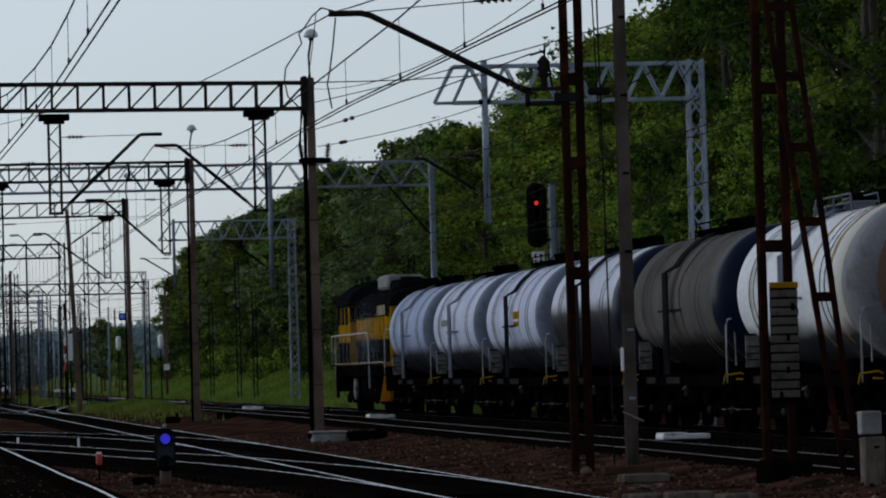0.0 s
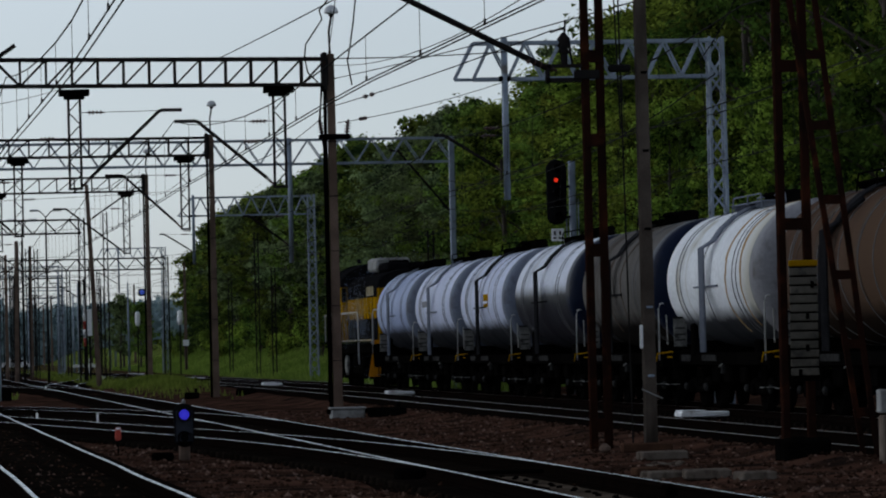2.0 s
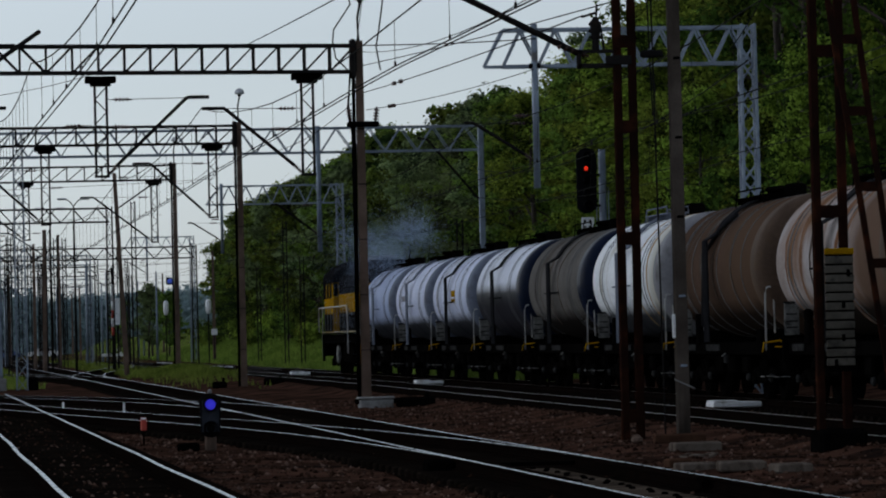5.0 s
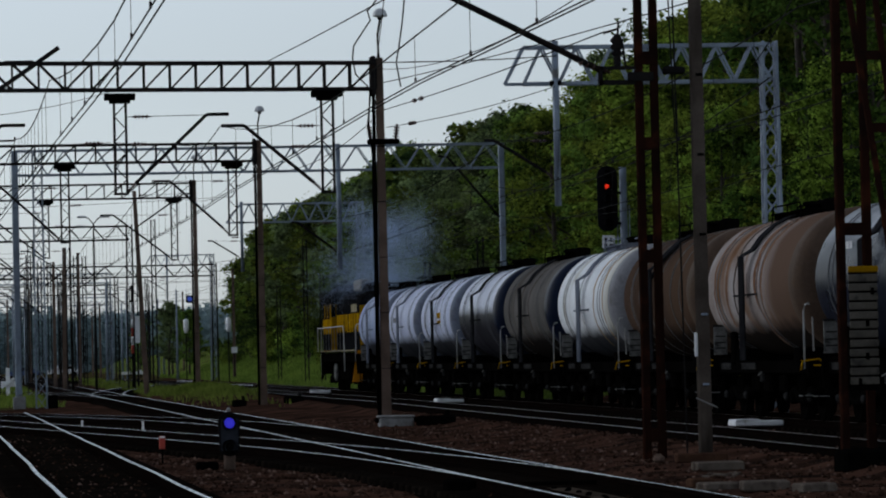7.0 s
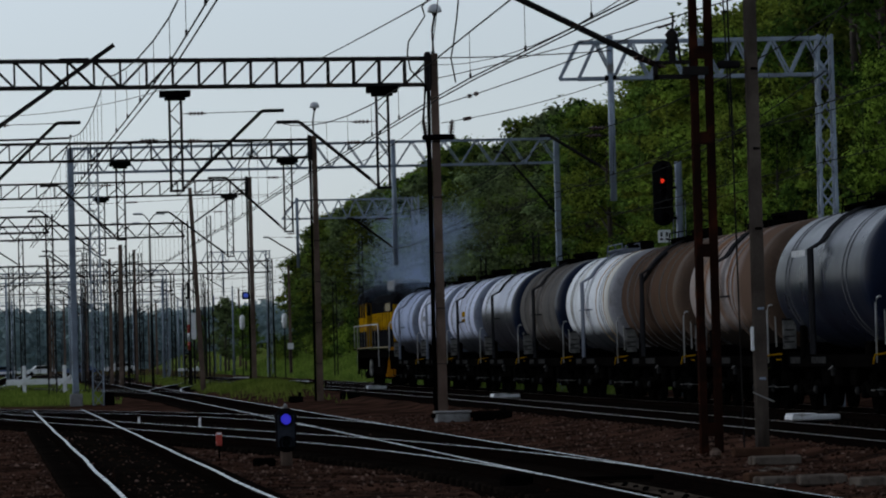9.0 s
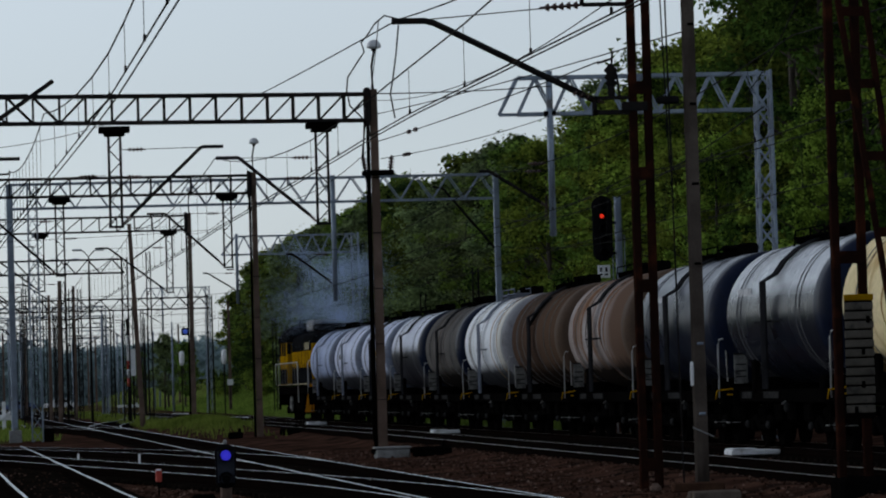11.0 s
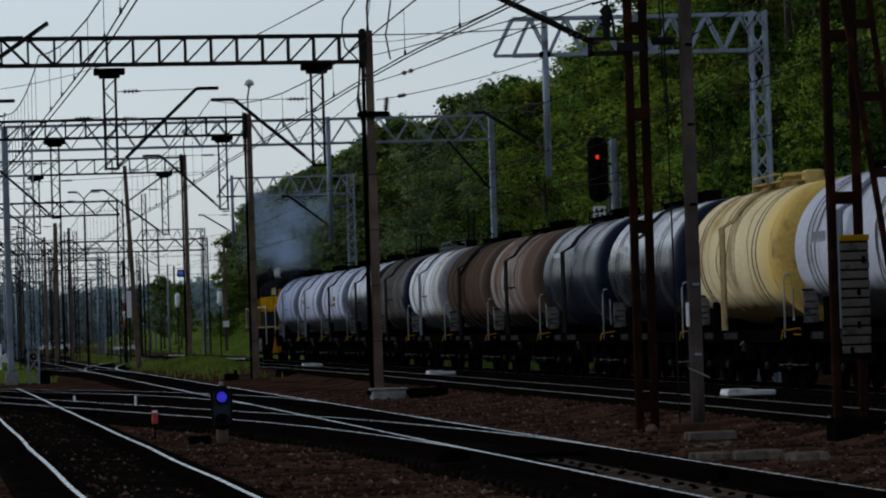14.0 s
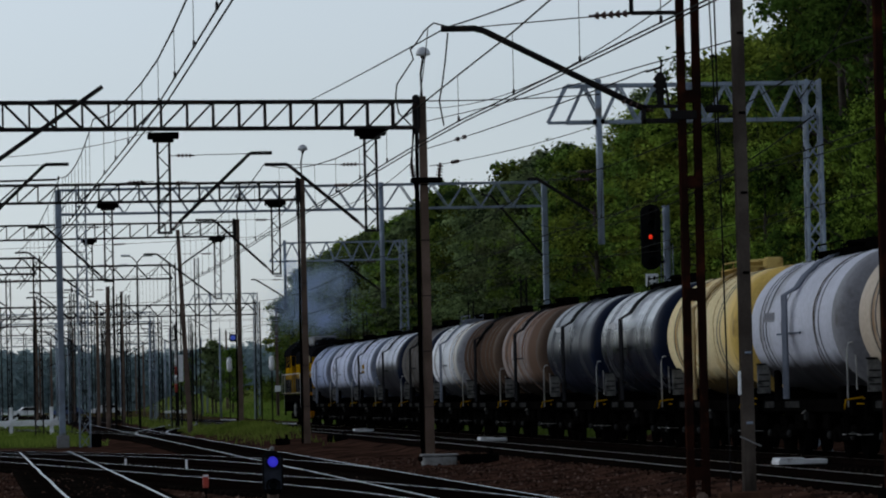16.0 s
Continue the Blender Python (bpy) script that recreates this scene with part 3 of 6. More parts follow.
gantry("portal_gantry", 146, 9.93, -14.0, 8.43, 9.05, [(3.14, 5.7, ((-1, 2.0, 1.9, 0.66),)), (8.98, 5.85, ((-1, 2.0, 1.9, 0.66),))],
       "dark truss gantry on a concrete mast with a globe lamp", bay=0.7, skew=-2.0)
gantry("portal_gantry", 192, 10.05, -15.0, 9.0, 9.66, [(3.23, 6.35, ((-1, 2.6, 2.05, 0.64),)), (9.1, 6.15, ((-1, 2.6, 2.07, 0.64),))],
       "dark truss gantry on a brown concrete mast", bay=0.8)


def grey_portal():
    g = thing("lattice_portal", (0, 164, 0), "grey galvanised lattice portal spanning all tracks", "gantry", "grey portals")
    part("column", Kit().box(1.59, 0, 4.75, 0.26, 0.24, 10.2, 0.03), GALV, g)
    lattice_post(g, 2.47, 9.8, GALV, 0.42, 0.34)
    truss(g, 1.6, 20.75, 8.87, 9.82, GALV, 1.25, 0.6, 0.075, 0.042, True)
    part("column", Kit().box(20.75, 0, 4.75, 0.23, 0.22, 10.2, 0.03), GALV, g)
    part("mast_box", Kit().box(1.6, -0.3, 0.0, 0.5, 0.35, 0.5, 0.03), PALE_CONCRETE, g)
    part("mast_box", Kit().box(2.9, -0.3, 0.0, 0.4, 0.35, 0.55, 0.03), BLACK, g)
    part("drop_tube", Kit().tube([(14.24, -0.35, 9.9), (14.24, -0.35, 4.95)], 0.1, 8), GALV, g)
    part("drop_tube_clamp", Kit().box(14.24, -0.3, 8.87, 0.3, 0.3, 0.14, 0.03), GALV, g)
    arm(g, 14.14, 5.6, -1, 1.5, 1.2, 0.3, -0.35)
    # a raking bracket on the far column
    part("bracket", Kit().tube([(20.6, -0.2, 6.9), (18.6, -0.2, 9.3), (18.2, -0.2, 9.35)], 0.045, 6), DARK_STEEL, g)
    part("stay", Kit().rod((20.6, -0.2, 7.9), (18.9, -0.2, 7.95), 0.015, 4), DARK_STEEL, g)


grey_portal()


def grey_cantilever(y, x_mast, x_tip, z0, z1, x_drop, z_drop, lead):
    g = thing("lattice_cantilever", (0, y, 0), "pale grey lattice cantilever mast reaching over the running tracks", "gantry", "grey portals")
    lattice_post(g, x_mast, z1 + 0.08, GALV, 0.46, 0.36, 0, 0.5, 0.07, lace=0.05)
    truss(g, x_tip + lead, x_mast, z0, z1, GALV, 0.9, 0.4, 0.085, 0.05, True)
    part("end_brace", Kit().bar((x_tip, 0, z0), (x_tip + lead, -0.2, z1), 0.07).bar((x_tip, 0, z0), (x_tip + lead, 0.2, z1), 0.07).bar((x_tip, 0, z0), (x_tip + lead, 0, z0), 0.08), GALV, g)
    part("drop_tube", Kit().tube([(x_drop, -0.28, z1 + 0.15), (x_drop, -0.28, z_drop)], 0.09, 8), GALV, g)
    part("drop_tube_clamp", Kit().box(x_drop, -0.2, z0, 0.3, 0.3, 0.14, 0.03), BLACK, g)
    arm(g, x_drop - 0.1, z_drop + 0.7, -1, 1.5, 1.0, 0.3, -0.28)
    insulator(g, (x_drop - 0.15, -0.28, z_drop + 1.9), (x_drop - 0.6, -0.28, z_drop + 1.9), 0.06, 4)
    return g


grey_cantilever(108, 20.8, 13.8, 8.5, 9.45, 15.1, 5.3, 0.5)
grey_cantilever(232, 21.34, 13.88, 9.12, 10.13, 14.72, 6.4, 0.8)
grey_cantilever(370, 20.8, 14.9, 10.0, 10.9, 16.8, 7.0, 0.5)


def rust_twin_mast():
    g = thing("rusty_twin_mast", (10.15, 62.5, 0), "rusty twin-channel steel mast carrying an overhead bracket", "mast")
    for s in (-0.115, 0.115):
        part("leg", Kit().box(s, 0, 4.3, 0.12, 0.14, 9.2, 0.012), RUST, g)
    for z in (0.2, 2.9, 4.6, 5.9, 7.7):
        part("batten", Kit().box(0, -0.085, z, 0.33, 0.02, 0.2), RUST, g)
    part("foundation", Kit().box(0, 0, -0.33, 0.6, 0.6, 0.3, 0.06), CONCRETE, g)
    g = part("arm_mount", Kit().box(-0.1, -0.08, 5.86, 0.4, 0.04, 0.14, 0.01), DARK_STEEL, g, at=(0, 0, -0.24))
    # bracket arm over the yard track
    part("arm_frame", Kit().box(-0.42, 0, 5.78, 0.6, 0.12, 0.07).box(-0.42, 0, 6.0, 0.6, 0.12, 0.05).box(-0.7, 0, 5.88, 0.06, 0.12, 0.28), DARK_STEEL, g)
    insulator(g, (-0.55, 0, 5.93), (-1.1, 0, 6.13), 0.06, 5)
    part("bracket", Kit().tube([(-0.7, 0, 5.97), (-3.1, 0, 7.18), (-3.25, 0, 7.22), (-3.75, 0, 7.22)], 0.05, 8), DARK_STEEL, g)
    part("stay", Kit().rod((-0.85, 0, 7.42), (-3.2, 0, 7.24), 0.012, 4), WIRE, g)
    insulator(g, (-0.85, 0, 7.42), (-1.5, 0, 7.38), 0.065, 5)
    part("top_frame", Kit().bar((-0.85, 0, 7.42), (-0.15, 0, 7.42), 0.06).bar((-0.85, 0, 7.42), (-0.85, 0, 7.85), 0.06).bar((-0.85, 0, 7.85), (-0.15, 0, 7.85), 0.06), DARK_STEEL, g)
    # disconnector on the bracket
    part("disconnector", Kit().box(-0.43, 0.05, 6.16, 0.1, 0.12, 0.32, 0.03).lathe([(0.05, 0), (0.1, 0.04), (0.06, 0.09), (0.115, 0.13), (0.07, 0.19), (0.11, 0.24), (0.06, 0.3), (0.03, 0.34)], "z", (-0.43, 0.05, 6.18), 10).bar((-0.42, 0.05, 6.45), (-0.4, 0.05, 6.72), 0.03).bar((-0.4, 0.05, 6.6), (-0.64, 0.05, 6.53), 0.035).bar((-0.3, 0.05, 6.0), (-0.36, 0.05, 6.45), 0.03), DARK_STEEL, g)
    part("rod", Kit().rod((0.42, 0, 7.6), (0.5, 0, -0.2), 0.014, 5).rod((0.34, 0, 7.7), (0.42, 0, 5.0), 0.012, 5), DARK_STEEL, g)
    part("knob", Kit().box(0.42, 0, 5.95, 0.35, 0.12, 0.12, 0.03), DARK_STEEL, g)
    return g


rust_twin_mast()


SLAB = surf("pale_slab_concrete", (0.15, 0.125, 0.105), (0.09, 0.072, 0.06), 0.95, 0.0, 3.0, 40, 0.4, (0.04, 0.028, 0.022), 0.5, spec=0.0)
BAULK = surf("weathered_baulk", (0.085, 0.045, 0.028), (0.05, 0.026, 0.018), 0.95, 0.0, 4.0, 40, 0.4, spec=0.0)


def plain_pole():
    g = thing("concrete_pole", (10.84, 62.0, 0), "tall grey concrete pole between the tracks", "pole")
    concrete_post(g, 0, 9.5, 0.18, 0.16, 0, -0.02, False, skin=POLE_CONCRETE)
    part("clamp_band", Kit().tube([(-0.16, -0.2, 0.75), (0.16, -0.2, 0.6)], 0.012, 5), PALE_CONCRETE, g)
    for z in (2.0, 0.95, 3.2, 4.4, 5.6, 6.8):
        part("bolt_plate", Kit().box(0.0, -0.17, z, 0.10, 0.03, 0.04, 0.008), GALV if z < 2.5 else BLACK, g)
    part("marker_strip", Kit().box(-0.135, -0.14, 1.55, 0.05, 0.03, 0.36, 0.01), WHITE_PAINT, g)
    for x, y, w, d, h, turn in ((9.95, 56.0, 0.66, 0.4, 0.13, 0.05), (9.0, 47.6, 0.55, 0.5, 0.12, -0.1), (8.72, 48.9, 0.5, 0.4, 0.1, 0.15), (9.3, 46.2, 0.42, 0.35, 0.11, 0.2)):
        tagged(part("concrete_slab", Kit().box(x, y, land(x, y) + h / 2 - 0.01, w, d, h, 0.02, turn), SLAB), "worn pale concrete slab lying on the gravel", "slab", "loose slabs")
    tagged(part("timber_baulk", Kit().box(10.25, 59.0, land(10.25, 59.0) + 0.06, 0.75, 0.2, 0.14, 0.02, 0.03), BAULK), "brown timber baulk lying on the gravel", "timber")
    tagged(part("timber_baulk", Kit().box(8.7, 50.2, land(8.7, 50.2) + 0.05, 0.3, 0.22, 0.12, 0.02, 0.2), BAULK), "short orange-brown timber offcut on the gravel", "timber")
    tagged(part("stone_block", Kit().box(9.7, 59.4, land(9.7, 59.4) + 0.06, 0.16, 0.16, 0.15, 0.05, 0.4), CONCRETE), "rounded stone block beside a rusty mast", "stone")


plain_pole()


def braced_mast():
    g = thing("rusty_braced_mast", (11.05, 52, 0), "rusty steel mast with a raking strut and slatted board", "mast")
    for s in (-0.17, 0.17):
        part("leg", Kit().box(s, 0, 4.6, 0.105, 0.14, 9.6, 0.015), RUST, g)
    for z in (2.95, 5.0, 6.6, 8.0):
        part("batten", Kit().box(0, -0.09, z, 0.42, 0.02, 0.16), RUST, g)
    part("foundation", Kit().box(0.05, 0, -0.12, 0.62, 0.7, 0.6, 0.05), BLACK, g)
    foot_a, head_a, foot_b, head_b = Vector((0.745, -0.6, -0.3)), Vector((-0.25, -0.6, 6.8)), Vector((0.93, -0.6, -0.3)), Vector((0.11, -0.6, 6.8))
    part("strut_leg", Kit().bar(foot_a, head_a, 0.07), RUST, g)
    part("strut_leg", Kit().bar(foot_b, head_b, 0.07), RUST, g)
    for z in (6.02, 5.11, 4.2, 3.24, 2.27, 1.38, 0.5):
        u = (z + 0.3) / 7.1
        a, b = foot_a.lerp(head_a, u), foot_b.lerp(head_b, u)
        part("strut_batten", Kit().box((a.x + b.x) / 2, a.y, z, b.x - a.x + 0.06, 0.03, 0.12), RUST, g)
    part("strut_head", Kit().box(-0.06, -0.32, 6.75, 0.4, 0.6, 0.08), RUST, g)
    # white slatted board with a yellow top
    for i in range(12):
        z = 2.33 - i * 0.118
        part("slat", Kit().box(0.08 + rng.uniform(-0.008, 0.008), -0.14, z, 0.37, 0.03, 0.095, 0.008), SLAT, g, "grey-white slat")
    part("slat_backing", Kit().box(0.08, -0.11, 1.66, 0.36, 0.02, 1.5), BLACK, g)
    part("slat_cap", Kit().box(0.08, -0.14, 2.44, 0.38, 0.035, 0.08, 0.008), YELLOW, g, "yellow top slat")
    for x, z in ((0.19, 2.16), (0.12, 1.76), (0.11, 1.34), (0.01, 1.02)):
        part("slat_mark", Kit().box(x, -0.162, z, 0.045, 0.012, 0.09), BLACK, g)


braced_mast()
p = thing("marker_post", (11.3, 47.8, -0.42), "pale concrete marker post with a square cap", "post")
BUFF = surf("buff_concrete", (0.17, 0.135, 0.115), (0.10, 0.078, 0.066), 0.95, 0.0, 5, 40, 0.5, (0.04, 0.03, 0.025), 0.5, streak=1, spec=0.0)
part("shaft", Kit().box(0, 0, 0.47, 0.27, 0.24, 0.95, 0.02), BUFF, p)
part("cap", Kit().box(-0.03, 0, 1.11, 0.25, 0.22, 0.28, 0.015), PALE_CONCRETE, p)
part("bolt_plate", Kit().box(0.02, -0.125, 0.82, 0.06, 0.03, 0.03), BLACK, p)


def near_bracket():
    """A mast beside the siding whose long arm carries the siding's wires."""
    g = thing("bracket_mast", (0, 78, 0), "dark steel mast with a long tubular bracket arm", "mast")
    part("mast", Kit().box(-2.3, 0, 4.0, 0.22, 0.2, 8.6, 0.02), DARK_STEEL, g)
    insulator(g, (-2.2, 0, 4.75), (-1.7, 0, 5.1), 0.07, 5)
    part("bracket", Kit().tube([(-1.9, 0, 4.95), (1.62, 0, 7.36)], 0.045, 8), DARK_STEEL, g)
    part("stay", Kit().tube([(-2.2, 0, 7.05), (0.65, 0, 7.1)], 0.012, 4), WIRE, g)
    part("tip_bar", Kit().bar((0.6, 0, 7.1), (1.15, 0, 7.1), 0.05), DARK_STEEL, g)
    part("steady_arm", Kit().tube([(-0.6, 0, 5.62), (0.75, 0, 5.64), (0.78, 0, 5.7)], 0.02, 5), DARK_STEEL, g)


near_bracket()


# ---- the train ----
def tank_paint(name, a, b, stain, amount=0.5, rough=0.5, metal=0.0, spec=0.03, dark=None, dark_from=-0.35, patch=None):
    """Tank paint, its lower half darkened for underside shade and oily soiling; on some, a stained belly section."""
    m = surf(name, a, b, rough, metal, 0.8, 9, 0.06, stain, amount, streak=1, spec=spec)
    n, l = m.node_tree.nodes, m.node_tree.links
    p = n["Principled BSDF"]
    tc, sep, nz = n.new("ShaderNodeTexCoord"), n.new("ShaderNodeSeparateXYZ"), n.new("ShaderNodeTexNoise")
    nz.inputs["Scale"].default_value = 1.6
    l.new(tc.outputs["Object"], sep.inputs[0])
    l.new(tc.outputs["Object"], nz.inputs["Vector"])

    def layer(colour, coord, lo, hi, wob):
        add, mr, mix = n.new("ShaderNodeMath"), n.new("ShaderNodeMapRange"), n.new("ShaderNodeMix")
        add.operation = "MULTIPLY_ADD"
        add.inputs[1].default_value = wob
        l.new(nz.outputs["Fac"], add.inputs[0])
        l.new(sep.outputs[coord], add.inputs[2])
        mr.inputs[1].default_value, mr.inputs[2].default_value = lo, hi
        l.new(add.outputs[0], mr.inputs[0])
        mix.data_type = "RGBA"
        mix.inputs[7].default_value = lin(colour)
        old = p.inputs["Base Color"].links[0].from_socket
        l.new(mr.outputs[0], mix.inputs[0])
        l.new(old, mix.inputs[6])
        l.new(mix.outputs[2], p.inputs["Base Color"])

    if patch:
        layer(patch[0], 1, patch[1], patch[2], 0.8)
    # underside shade painted into the colour below this height, along with grime
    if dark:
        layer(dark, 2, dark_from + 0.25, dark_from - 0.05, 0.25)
    return m


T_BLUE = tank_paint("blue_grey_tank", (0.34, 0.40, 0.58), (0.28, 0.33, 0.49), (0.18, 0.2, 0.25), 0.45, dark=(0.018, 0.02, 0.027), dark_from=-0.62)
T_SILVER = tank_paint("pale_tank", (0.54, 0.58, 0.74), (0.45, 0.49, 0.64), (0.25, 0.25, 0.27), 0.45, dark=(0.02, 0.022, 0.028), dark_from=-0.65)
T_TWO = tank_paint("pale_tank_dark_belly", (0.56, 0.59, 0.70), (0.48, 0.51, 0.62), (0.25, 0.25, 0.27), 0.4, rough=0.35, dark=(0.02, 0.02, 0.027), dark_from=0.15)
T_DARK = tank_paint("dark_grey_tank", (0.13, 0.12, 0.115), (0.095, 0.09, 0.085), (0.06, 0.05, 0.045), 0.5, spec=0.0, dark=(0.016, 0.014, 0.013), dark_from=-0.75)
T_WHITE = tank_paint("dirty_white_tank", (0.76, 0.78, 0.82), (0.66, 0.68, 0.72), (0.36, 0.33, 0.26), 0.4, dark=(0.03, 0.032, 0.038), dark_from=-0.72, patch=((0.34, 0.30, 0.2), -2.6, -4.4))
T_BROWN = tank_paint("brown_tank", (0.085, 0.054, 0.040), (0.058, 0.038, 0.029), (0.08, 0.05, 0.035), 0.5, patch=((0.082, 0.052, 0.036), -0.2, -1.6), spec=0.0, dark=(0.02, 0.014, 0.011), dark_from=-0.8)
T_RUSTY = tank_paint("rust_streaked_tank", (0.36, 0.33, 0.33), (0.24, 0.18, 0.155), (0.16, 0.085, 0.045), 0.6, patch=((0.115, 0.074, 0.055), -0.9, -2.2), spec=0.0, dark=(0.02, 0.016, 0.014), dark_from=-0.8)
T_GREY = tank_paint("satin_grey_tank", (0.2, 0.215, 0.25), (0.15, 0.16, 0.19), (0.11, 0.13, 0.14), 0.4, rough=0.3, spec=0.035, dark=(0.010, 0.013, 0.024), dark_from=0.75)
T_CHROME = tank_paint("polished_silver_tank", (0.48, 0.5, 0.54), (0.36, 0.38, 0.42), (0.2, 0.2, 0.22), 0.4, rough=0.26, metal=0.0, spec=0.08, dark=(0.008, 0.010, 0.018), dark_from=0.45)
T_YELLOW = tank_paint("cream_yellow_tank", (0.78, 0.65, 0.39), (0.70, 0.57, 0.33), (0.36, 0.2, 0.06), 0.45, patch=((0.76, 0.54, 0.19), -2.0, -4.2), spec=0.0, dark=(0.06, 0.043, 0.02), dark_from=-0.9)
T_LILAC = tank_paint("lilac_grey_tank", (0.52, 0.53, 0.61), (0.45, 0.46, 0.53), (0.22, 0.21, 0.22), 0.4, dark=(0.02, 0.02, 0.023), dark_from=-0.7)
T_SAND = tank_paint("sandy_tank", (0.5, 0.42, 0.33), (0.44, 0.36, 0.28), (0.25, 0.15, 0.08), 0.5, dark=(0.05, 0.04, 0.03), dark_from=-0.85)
# end colours include the shade between close-coupled tanks, besides paint and dirt
HEAD_NAVY = surf("navy_tank_end", (0.006, 0.010, 0.024), (0.009, 0.013, 0.03), 0.35, 0, 1, 12, 0.05, (0.01, 0.012, 0.02), 0.4, spec=0.03)
HEAD_SLATE = surf("slate_tank_end", (0.13, 0.15, 0.2), (0.10, 0.115, 0.16), 0.5, 0, 1, 12, 0.05, (0.06, 0.06, 0.08), 0.4, spec=0.03)
HEAD_BROWN = surf("brown_tank_end", (0.088, 0.058, 0.042), (0.06, 0.04, 0.03), 0.6, 0, 1, 12, 0.05, (0.08, 0.05, 0.03), 0.4, spec=0.03)
HEAD_YELLOW = surf("yellow_tank_end", (0.66, 0.44, 0.12), (0.55, 0.37, 0.1), 0.5, 0, 1, 12, 0.05, (0.22, 0.14, 0.05), 0.4, spec=0.03)
HEAD_GREY = surf("grey_tank_end", (0.22, 0.22, 0.24), (0.18, 0.18, 0.2), 0.5, 0, 1, 12, 0.05, (0.1, 0.09, 0.09), 0.4, spec=0.03)
SPILL = surf("dried_spill", (0.26, 0.14, 0.045), (0.34, 0.2, 0.07), 0.8, 0, 2, 20, 0, (0.5, 0.38, 0.2), 0.5, streak=1, spec=0.05)
RUST_RUN = surf("rust_run", (0.17, 0.085, 0.05), (0.22, 0.13, 0.085), 0.85, 0, 2, 20, 0, (0.10, 0.05, 0.03), 0.5, streak=1, spec=0.0)
SPILL_DARK = surf("dark_spill", (0.04, 0.026, 0.018), (0.06, 0.04, 0.028), 0.8, 0, 2, 20, 0, spec=0.05)
SEAM = surf("dark_seam", (0.09, 0.09, 0.095), (0.14, 0.14, 0.145), 0.8, 0, 2, 20, 0, spec=0.0)
LADDER_DARK = surf("ladder_steel", (0.014, 0.014, 0.016), (0.024, 0.024, 0.027), 0.8, 0, 2, 20, 0, spec=0.0)
HANDRAIL = surf("pale_handrail", (0.5, 0.5, 0.49), (0.36, 0.36, 0.36), 0.7, 0, 3, 30, 0.1, spec=0.0)
PLATE = surf("pale_data_plate", (0.23, 0.225, 0.215), (0.10, 0.10, 0.10), 0.8, 0, 5, 30, 0.1, (0.03, 0.03, 0.03), 0.5, spec=0.0)

SOLE_PLATE = surf("dusty_sole_plate", (0.035, 0.034, 0.034), (0.018, 0.018, 0.018), 0.9, 0, 5, 30, 0.1, spec=0.0)

AXIS, RAD, HALF = 2.78, 1.47, 4.85


def ring(k, y, r, w, arc=(0, 360), n=40):
    """A flat hoop round the tank."""
    a0, a1 = radians(arc[0]), radians(arc[1])
    rings = []
    for i in range(n + 1):
        a = a0 + (a1 - a0) * i / n
        c, s = math.cos(a), math.sin(a)
        rings.append([(c * q, y + d, s * q) for q, d in ((r - 0.02, -w / 2), (r + 0.012, -w / 2), (r + 0.012, w / 2), (r - 0.02, w / 2))])
    k.loft(rings, False, arc != (0, 360))
    return k


def runnel(y0, y1, a0, a1, wide, n=26):
    """A thin dried run of spilt oil down the tank: a crooked strip that narrows and breaks out sideways."""
    rings, seed = [], rng.uniform(0, 90)
    for i in range(n + 1):
        u = i / n
        a = radians(a0 + (a1 - a0) * u)
        y = y0 + (y1 - y0) * u + 0.42 * noise.noise((u * 3.5, seed, 0)) + 0.07 * noise.noise((u * 16, seed, 4))
        w = wide * (0.9 - 0.65 * u) * (0.7 + 0.8 * abs(noise.noise((u * 7, seed, 9)))) / 2
        c, q = math.cos(a), math.sin(a)
        rings.append([(c * r, y + d, q * r) for r, d in ((RAD - 0.01, -w), (RAD + 0.006, -w), (RAD + 0.006, w), (RAD - 0.01, w))])
    return Kit().loft(rings)


def wheelset(parent, y, x=0.0, z=0.46):
    """An axle with two flanged wheels that turn together."""
    k = Kit().rod((-0.95, 0, 0), (0.95, 0, 0), 0.08, 8)
    for s in (-1, 1):
        k.lathe([(0.1, -0.12 * s), (0.16, -0.09 * s), (0.36, -0.03 * s), (0.4, -0.07 * s), (0.46, -0.07 * s), (0.458, 0.05 * s), (0.49, 0.06 * s), (0.48, 0.09 * s), (0.38, 0.09 * s), (0.34, 0.02 * s), (0.12, 0.04 * s)], "x", (s * -0.75, 0, 0), 18)
        for i in range(4):
            a = math.pi / 2 * i
            k.rod((s * 0.79, 0.24 * math.cos(a), 0.24 * math.sin(a)), (s * 0.84, 0.24 * math.cos(a), 0.24 * math.sin(a)), 0.03, 5)
    w = part("wheelset", k, BLACK, parent, at=(x, y, z))
    WHEELS.append(w)
    return w


WHEELS = []


def bogie(parent, y):
    k = Kit()
    for s in (-1, 1):
        k.tube([(s * 1.0, -1.25, 0.5), (s * 1.0, -0.75, 0.62), (s * 1.0, -0.35, 0.42), (s * 1.0, 0.35, 0.42), (s * 1.0, 0.75, 0.62), (s * 1.0, 1.25, 0.5)], 0.09, 6)
        for q in (-0.9, 0.9):
            k.box(s * 1.02, q, 0.48, 0.16, 0.3, 0.3, 0.04)
        for q in (-0.18, 0, 0.18):
            k.rod((s * 1.0, q, 0.42), (s * 1.0, q, 0.78), 0.06, 8)
    k.box(0, 0, 0.75, 2.2, 0.35, 0.2, 0.04)
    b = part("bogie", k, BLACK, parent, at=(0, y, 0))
    for q in (-0.9, 0.9):
        wheelset(b, q)
    return b


